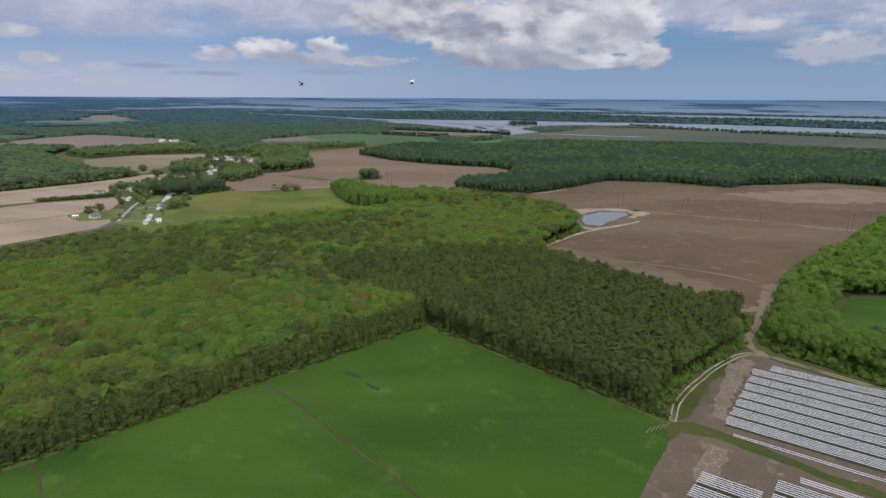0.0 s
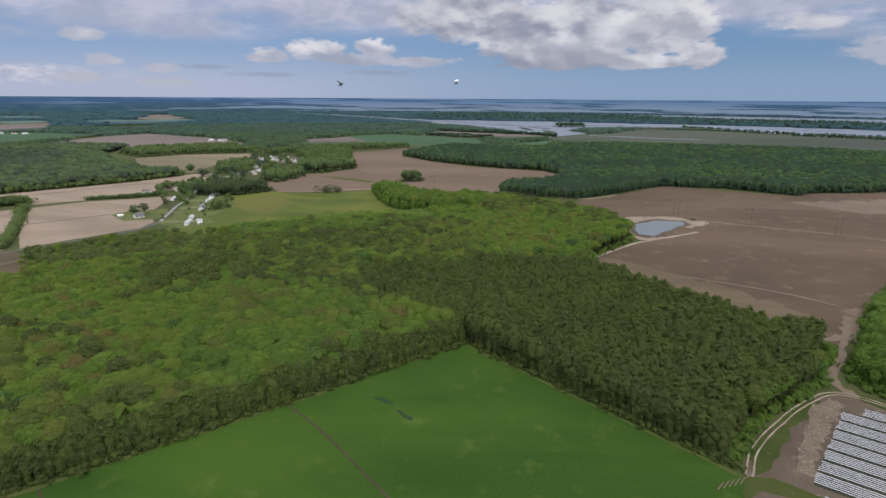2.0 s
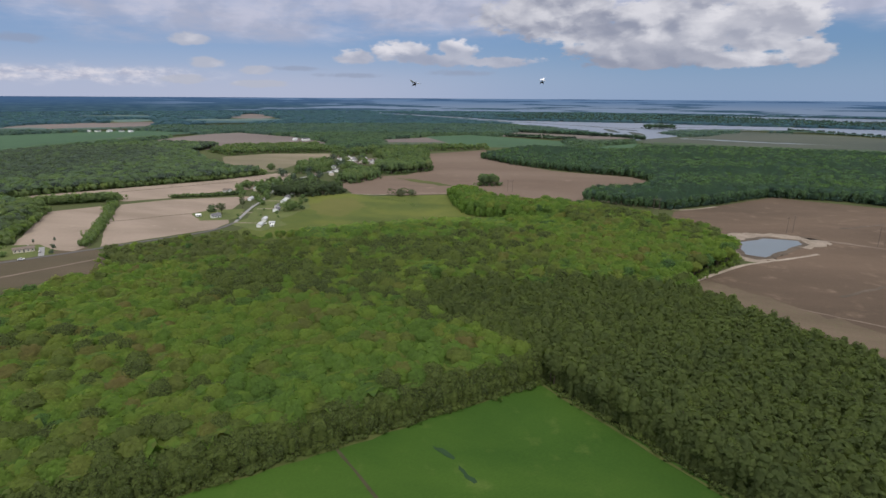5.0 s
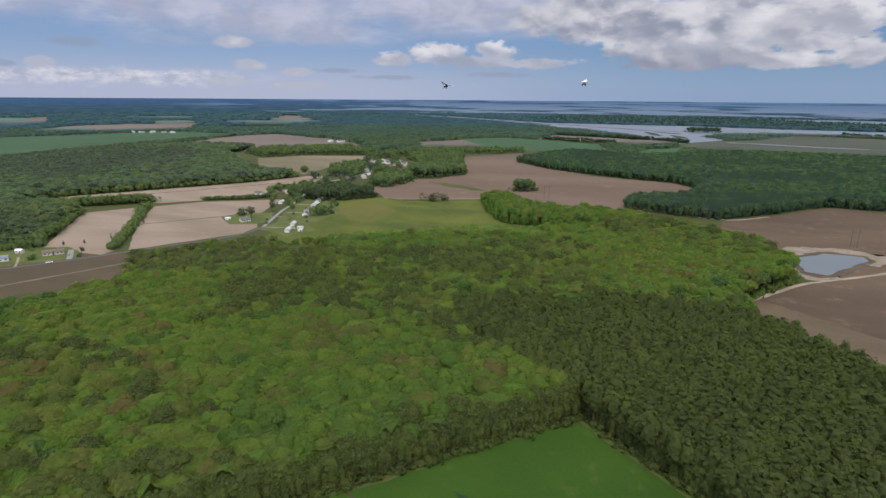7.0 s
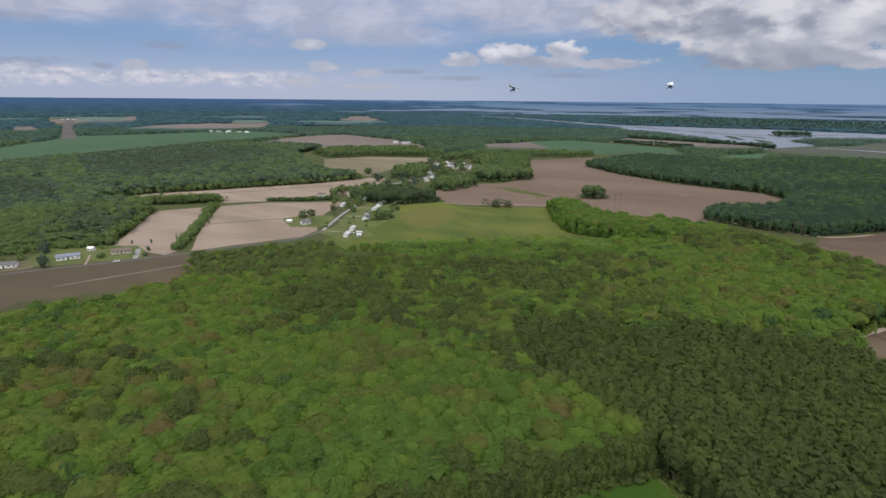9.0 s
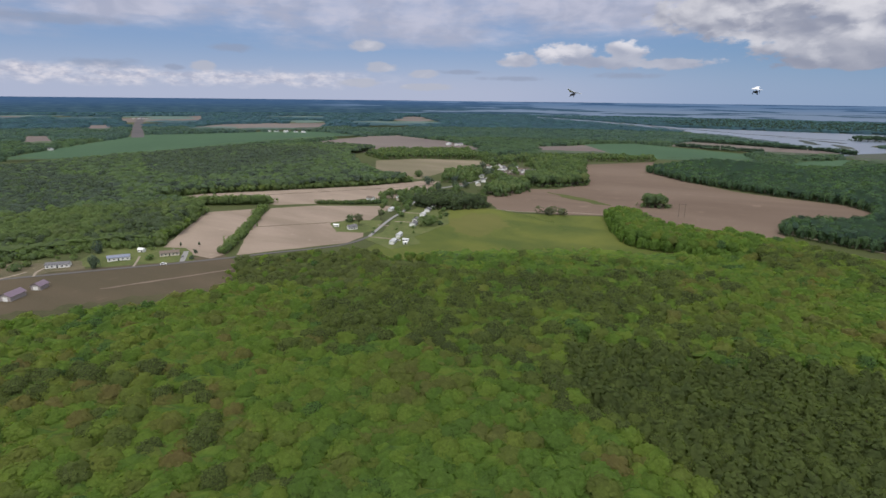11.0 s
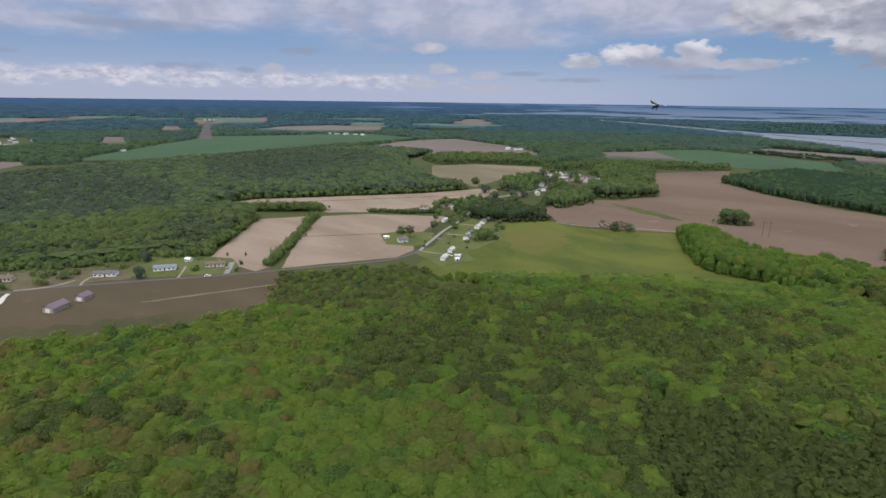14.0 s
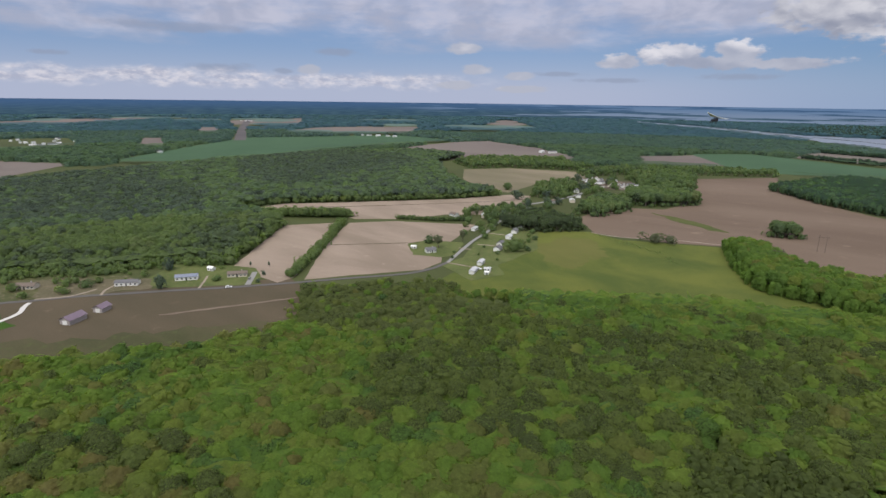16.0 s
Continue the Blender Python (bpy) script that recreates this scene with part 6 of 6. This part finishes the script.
FAR_HOUSES = ((-1490, 746), (-1474, 762), (-1674, 1575), (-1655, 1597), (-1607, 1599), (-1583, 1625), (-1541, 1622), (-1577, 1785), (-1559, 1805), (-1500, 1816), (-1481, 1837), (-1268, 1310), (-1252, 1326), (-1231, 1348), (-842, 1497), (-812, 1503), (-1869, 594), (-1863, 610), (-1890, 624), (-1882, 642), (-1895, 660), (-3120, 1890), (-3100, 1910), (-3085, 1930), (-1681, 3143), (-1630, 3122), (-1586, 3139), (-1483, 3040), (-1440, 3010), (-1787, 1034), (-1775, 1045))
for k, (x, y) in enumerate(FAR_HOUSES):
    house(x, y, float(vrng.uniform(0, 180)), float(vrng.uniform(12, 24)), float(vrng.uniform(8, 11)), float(vrng.uniform(3, 5)), float(vrng.uniform(1.5, 2.5)), SIDING, (PALE_METAL, SHINGLE)[k % 2], ("far white farm building with a pale roof", "far white house with a grey roof")[k % 2], 2, group="far houses")

for k in range(9):
    x, y = float(vrng.uniform(-2120, -1900)), float(vrng.uniform(560, 720))
    house(x, y, float(vrng.uniform(0, 180)), float(vrng.uniform(7, 11)), float(vrng.uniform(5, 7)), float(vrng.uniform(3.5, 5.0)), float(vrng.uniform(1.5, 2.5)), SIDING, (PALE_METAL, SHINGLE)[k % 2], ("far white farm building with a pale roof", "far white house with a grey roof")[k % 2], 2, group="far houses")

# single trees round the houses
dark_meshes = [tree_meshes("evergreen", f, DARK_PINE, BARK) for f in (bush_form(31, 90, 0.2), pine_tree(32, 120, 0.1, 6))]
bush_meshes = [tree_meshes("bush", bush_form(33 + s, 90, 0.2), VILLAGE_LEAF, BARK) for s in range(2)]
PALE_LEAF = leafage("grey_green_leaves", [(0.12, 0.14, 0.085), (0.15, 0.165, 0.105)], 0.8, 0.05)
grey_bush = tree_meshes("grey_bush", bush_form(37, 110, 0.17), PALE_LEAF, BARK)
pale_meshes = tree_meshes("pale_tree", leafy_tree(35, 130, 0.09, 7, 7), PALE_LEAF, BARK)
ROAD_TREES = (
    (-450, 347, 11.5, 0.75, dark_meshes[0], "tall dark evergreen beside a lawn"), (-490, 371, 11, 0.9, dark_meshes[0], "dark evergreen at the lawn's end"), (-452, 419, 5, 1.2, dark_meshes[1], "small dark conifer at the field edge"),
    (-441, 429, 5, 1.2, dark_meshes[1], "small dark conifer at the field edge"), (-426, 415, 4, 1.0, dark_meshes[0], "small dark shrub by the driveway"), (-412, 402, 4, 1.0, dark_meshes[0], "small dark shrub by the driveway"),
    (-486, 298, 6, 1.3, bush_meshes[0], "broad green shrub by the road"), (-517, 275, 7, 1.2, bush_meshes[1], "broad green shrub by a house"), (-490, 312, 7, 1.3, bush_meshes[0], "broad brownish shrub in a yard"),
    (-495, 322, 6, 1.3, bush_meshes[1], "broad green shrub in a yard"), (-439, 384, 5, 1.5, bush_meshes[0], "round green shrub on a lawn"), (-324, 608, 14, 1.35, bush_meshes[1], "large round green tree beside a house"),
)
LANE_TREES = (
    (-334, 637, 6, 1.0, bush_meshes[0], "small round garden tree"), (-333, 658, 6, 1.0, bush_meshes[1], "small round garden tree"), (-332, 645, 6, 0.9, bush_meshes[0], "small round garden tree"),
    (-382, 569, 13, 1.5, pale_meshes, "pale blossoming tree beside a house"), (-400, 576, 9, 1.2, bush_meshes[0], "dark round tree beside a house"), (-381, 603, 12, 1.1, pale_meshes, "thin pale tree by the lane"),
    (-392, 648, 8, 1.0, bush_meshes[1], "round green tree by the lane"), (-388, 661, 9, 1.0, bush_meshes[0], "round green tree by the lane"), (-400, 682, 9, 1.0, bush_meshes[1], "round green tree by the lane"),
    (-452, 697, 12, 1.0, bush_meshes[0], "large green tree behind the hedge"), (-443, 705, 9, 1.1, pale_meshes, "pale tree behind the hedge"), (-360, 566, 3, 1.0, bush_meshes[0], "low shrub by a driveway"),
    (-352, 600, 3, 1.0, bush_meshes[1], "low shrub on a lawn"), (-243, 733, 12, 1.5, grey_bush, "grey green bush at the meadow edge"), (-231, 740, 10, 1.4, grey_bush, "thin grey bush at the meadow edge"),
    (-475, 905, 14, 1.2, bush_meshes[0], "large dark tree near the village"), (-527, 1159, 14, 1.1, dark_meshes[0], "large dark tree in the village"), (-440, 968, 16, 1.0, dark_meshes[0], "large dark tree in the village"),
    (-540, 905, 9, 1.1, bush_meshes[0], "round dark tree in the pale field"),
)
VILLAGE_TREES = []
for k in range(60):
    x, y = (float(vrng.normal(-452, 34)), float(vrng.normal(1050, 55))) if k < 34 else (float(vrng.normal(-424, 22)), float(vrng.uniform(700, 960)))
    if min(math.hypot(x - a, y - b) for a, b in VILLAGE) > 9:
        VILLAGE_TREES.append((x, y, float(vrng.uniform(7, 14)), float(vrng.uniform(0.9, 1.3)), (bush_meshes[k % 2], dark_meshes[0], bush_meshes[1])[k % 3], ("round green garden tree in the village", "dark evergreen among village houses", "broad green tree by the village road")[k % 3]))
for x, y, h in ((-350, 552, 3), (-330, 590, 4), (-318, 574, 3), (-340, 576, 2.5), (-352, 628, 4), (-372, 628, 7), (-398, 628, 6), (-410, 668, 8), (-396, 700, 9), (-412, 690, 8), (-384, 640, 5), (-328, 622, 7), (-316, 618, 6), (-344, 664, 5), (-350, 680, 6), (-420, 655, 7), (-430, 672, 9)):
    VILLAGE_TREES.append((x, y, h, 1.15, bush_meshes[int(h) % 2], "leafy garden tree along the lane"))
for x, y, h, s, kind, words in ROAD_TREES + LANE_TREES + tuple(VILLAGE_TREES):
    plant("garden_tree", kind, x, y, h, s, words, "tree", "trees round the houses", x * 0.7)


# ---- parked cars ----
CAR_WHITE = plain("white_car_paint", (0.75, 0.75, 0.76), 0.3, 0.0, 0.03, 1.0, 0.5)
TYRE = plain("black_rubber", (0.02, 0.02, 0.02), 0.9, 0.0, 0.1, 4.0)


def car(x, y, heading, paint, label):
    """A parked car: bevelled body, cabin with dark glass, four wheels."""
    root = empty("car", pose(x, y, 0.36, 0, 0, heading), label, "car", "parked cars")
    bm = bmesh.new()
    box(bm, -2.2, 2.2, -0.88, 0.88, 0.28, 0.85, 0.12)
    part("body", bm, paint, root)
    bm = bmesh.new()
    low = [bm.verts.new(p) for p in ((-1.7, -0.8, 0.85), (1.0, -0.8, 0.85), (1.0, 0.8, 0.85), (-1.7, 0.8, 0.85))]
    top = [bm.verts.new(p) for p in ((-1.2, -0.66, 1.4), (0.4, -0.66, 1.4), (0.4, 0.66, 1.4), (-1.2, 0.66, 1.4))]
    for k in range(4):
        bm.faces.new((low[k - 1], low[k], top[k], top[k - 1]))
    part("cabin_glass", bm, GLASS_DARK, root, "dark car windows")
    bm = bmesh.new()
    box(bm, -1.25, 0.45, -0.7, 0.7, 1.38, 1.46, 0.03)
    part("roof", bm, paint, root)
    for wx in (-1.35, 1.35):
        for wy in (-0.82, 0.82):
            bm = bmesh.new()
            bmesh.ops.create_cone(bm, cap_ends=True, segments=12, radius1=0.32, radius2=0.32, depth=0.2, matrix=Matrix.Translation((wx, wy, 0.3)) @ Matrix.Rotation(math.pi / 2, 4, "X"))
            part("wheel", bm, TYRE, root, "black rubber tyre")
    return root


car(-417, 381.5, 53, CAR_WHITE, "small white car on the dark road")
car(-313, 542, 20, CAR_WHITE, "white car parked beside mobile homes")
car(-308, 549, 70, CAR_WHITE, "white car parked beside mobile homes")
car(-424, 402, 140, plain("dark_car_paint", (0.05, 0.05, 0.06), 0.3, 0.0, 0.05, 1.0, 0.5), "dark car parked on a driveway")


# ---- pole line ----
def power_poles(x, y, heading):
    """A pair of leaning poles with crossarms and insulators."""
    root = empty("power_pole", pose(x, y, 0.0, 0, 0, heading), "pair of thin weathered wooden power poles", "power pole", "power poles in the field")
    for s in (-1, 1):
        bm = bmesh.new()
        bmesh.ops.create_cone(bm, cap_ends=True, segments=8, radius1=0.28, radius2=0.17, depth=17.0, matrix=Matrix.Translation((s * 3.2, 0, 8.4)))
        part("pole", bm, POLE_WOOD, root)
    bm = bmesh.new()
    box(bm, -5.0, 5.0, -0.16, -0.30, 14.4, 14.7, 0.02)
    part("crossarm", bm, POLE_WOOD, root)
    for k in range(3):
        bm = bmesh.new()
        bmesh.ops.create_cone(bm, cap_ends=True, segments=8, radius1=0.12, radius2=0.08, depth=0.9, matrix=Matrix.Translation((-4.6 + 4.6 * k, -0.23, 13.95)))
        part("insulator", bm, DARK_METAL, root, "dark insulator string")
    return root


for x, y in ((-135, 720), (172, 655), (233, 625), (297, 588), (361, 556), (-115, 806), (60, 720)):
    power_poles(x, y, 25)


# ---- aircraft ----
def aircraft(x, y, z, heading, bank, label):
    """A light aircraft with a white swept wing, a dark pod below it, tail fins and wheels."""
    root = empty("aircraft", pose(x, y, z, 0, bank, heading), label, "aircraft", "aircraft over the fields")
    for s in (-1, 1):
        bm = bmesh.new()
        outline = ((0, 1.9), (s * 4.3, -0.9), (s * 4.2, -1.5), (s * 2.0, -1.0), (0, -0.9))
        top = [bm.verts.new((px, py, 0.08 + abs(px) * 0.06)) for px, py in outline]
        low = [bm.verts.new((px, py, -0.04 + abs(px) * 0.06)) for px, py in outline]
        bm.faces.new(top)
        bm.faces.new(low)
        for k in range(5):
            bm.faces.new((top[k - 1], top[k], low[k], low[k - 1]))
        bmesh.ops.recalc_face_normals(bm, faces=bm.faces)
        part("wing", bm, WING, root, "white fabric wing half")
    bm = bmesh.new()
    bmesh.ops.create_uvsphere(bm, u_segments=12, v_segments=8, radius=0.55, matrix=Matrix.Translation((0, 0.2, -1.25)) @ Matrix.Diagonal((0.8, 1.9, 0.85, 1)))
    part("pod", bm, DARK_METAL, root, "dark pod under the wing")
    bm = bmesh.new()
    box(bm, -0.06, 0.06, -0.1, 0.1, -1.0, 0.0)
    part("mast", bm, DARK_METAL, root)
    bm = bmesh.new()
    bmesh.ops.create_cone(bm, cap_ends=True, segments=12, radius1=0.75, radius2=0.75, depth=0.06, matrix=Matrix.Translation((0, -1.15, -1.0)) @ Matrix.Rotation(math.pi / 2, 4, "X"))
    part("propeller_guard", bm, DARK_METAL, root)
    for wx, wy in ((-0.8, -0.5), (0.8, -0.5), (0, 1.2)):
        bm = bmesh.new()
        bmesh.ops.create_cone(bm, cap_ends=True, segments=10, radius1=0.24, radius2=0.24, depth=0.16, matrix=Matrix.Translation((wx, wy, -1.95)) @ Matrix.Rotation(math.pi / 2, 4, "Y"))
        part("wheel", bm, DARK_METAL, root, "small black wheel")
        bm = bmesh.new()
        bmesh.ops.create_cone(bm, cap_ends=True, segments=6, radius1=0.05, radius2=0.05, depth=0.75, matrix=Matrix.Translation((wx * 0.75, wy, -1.6)))
        part("strut", bm, DARK_METAL, root)
    return root


aircraft(-110.6, 403.3, 128.7, 60, 14, "small white-winged aircraft with dark wing ends")
aircraft(-38.5, 419.2, 130.4, 100, -10, "small white-winged aircraft with a dark pod")
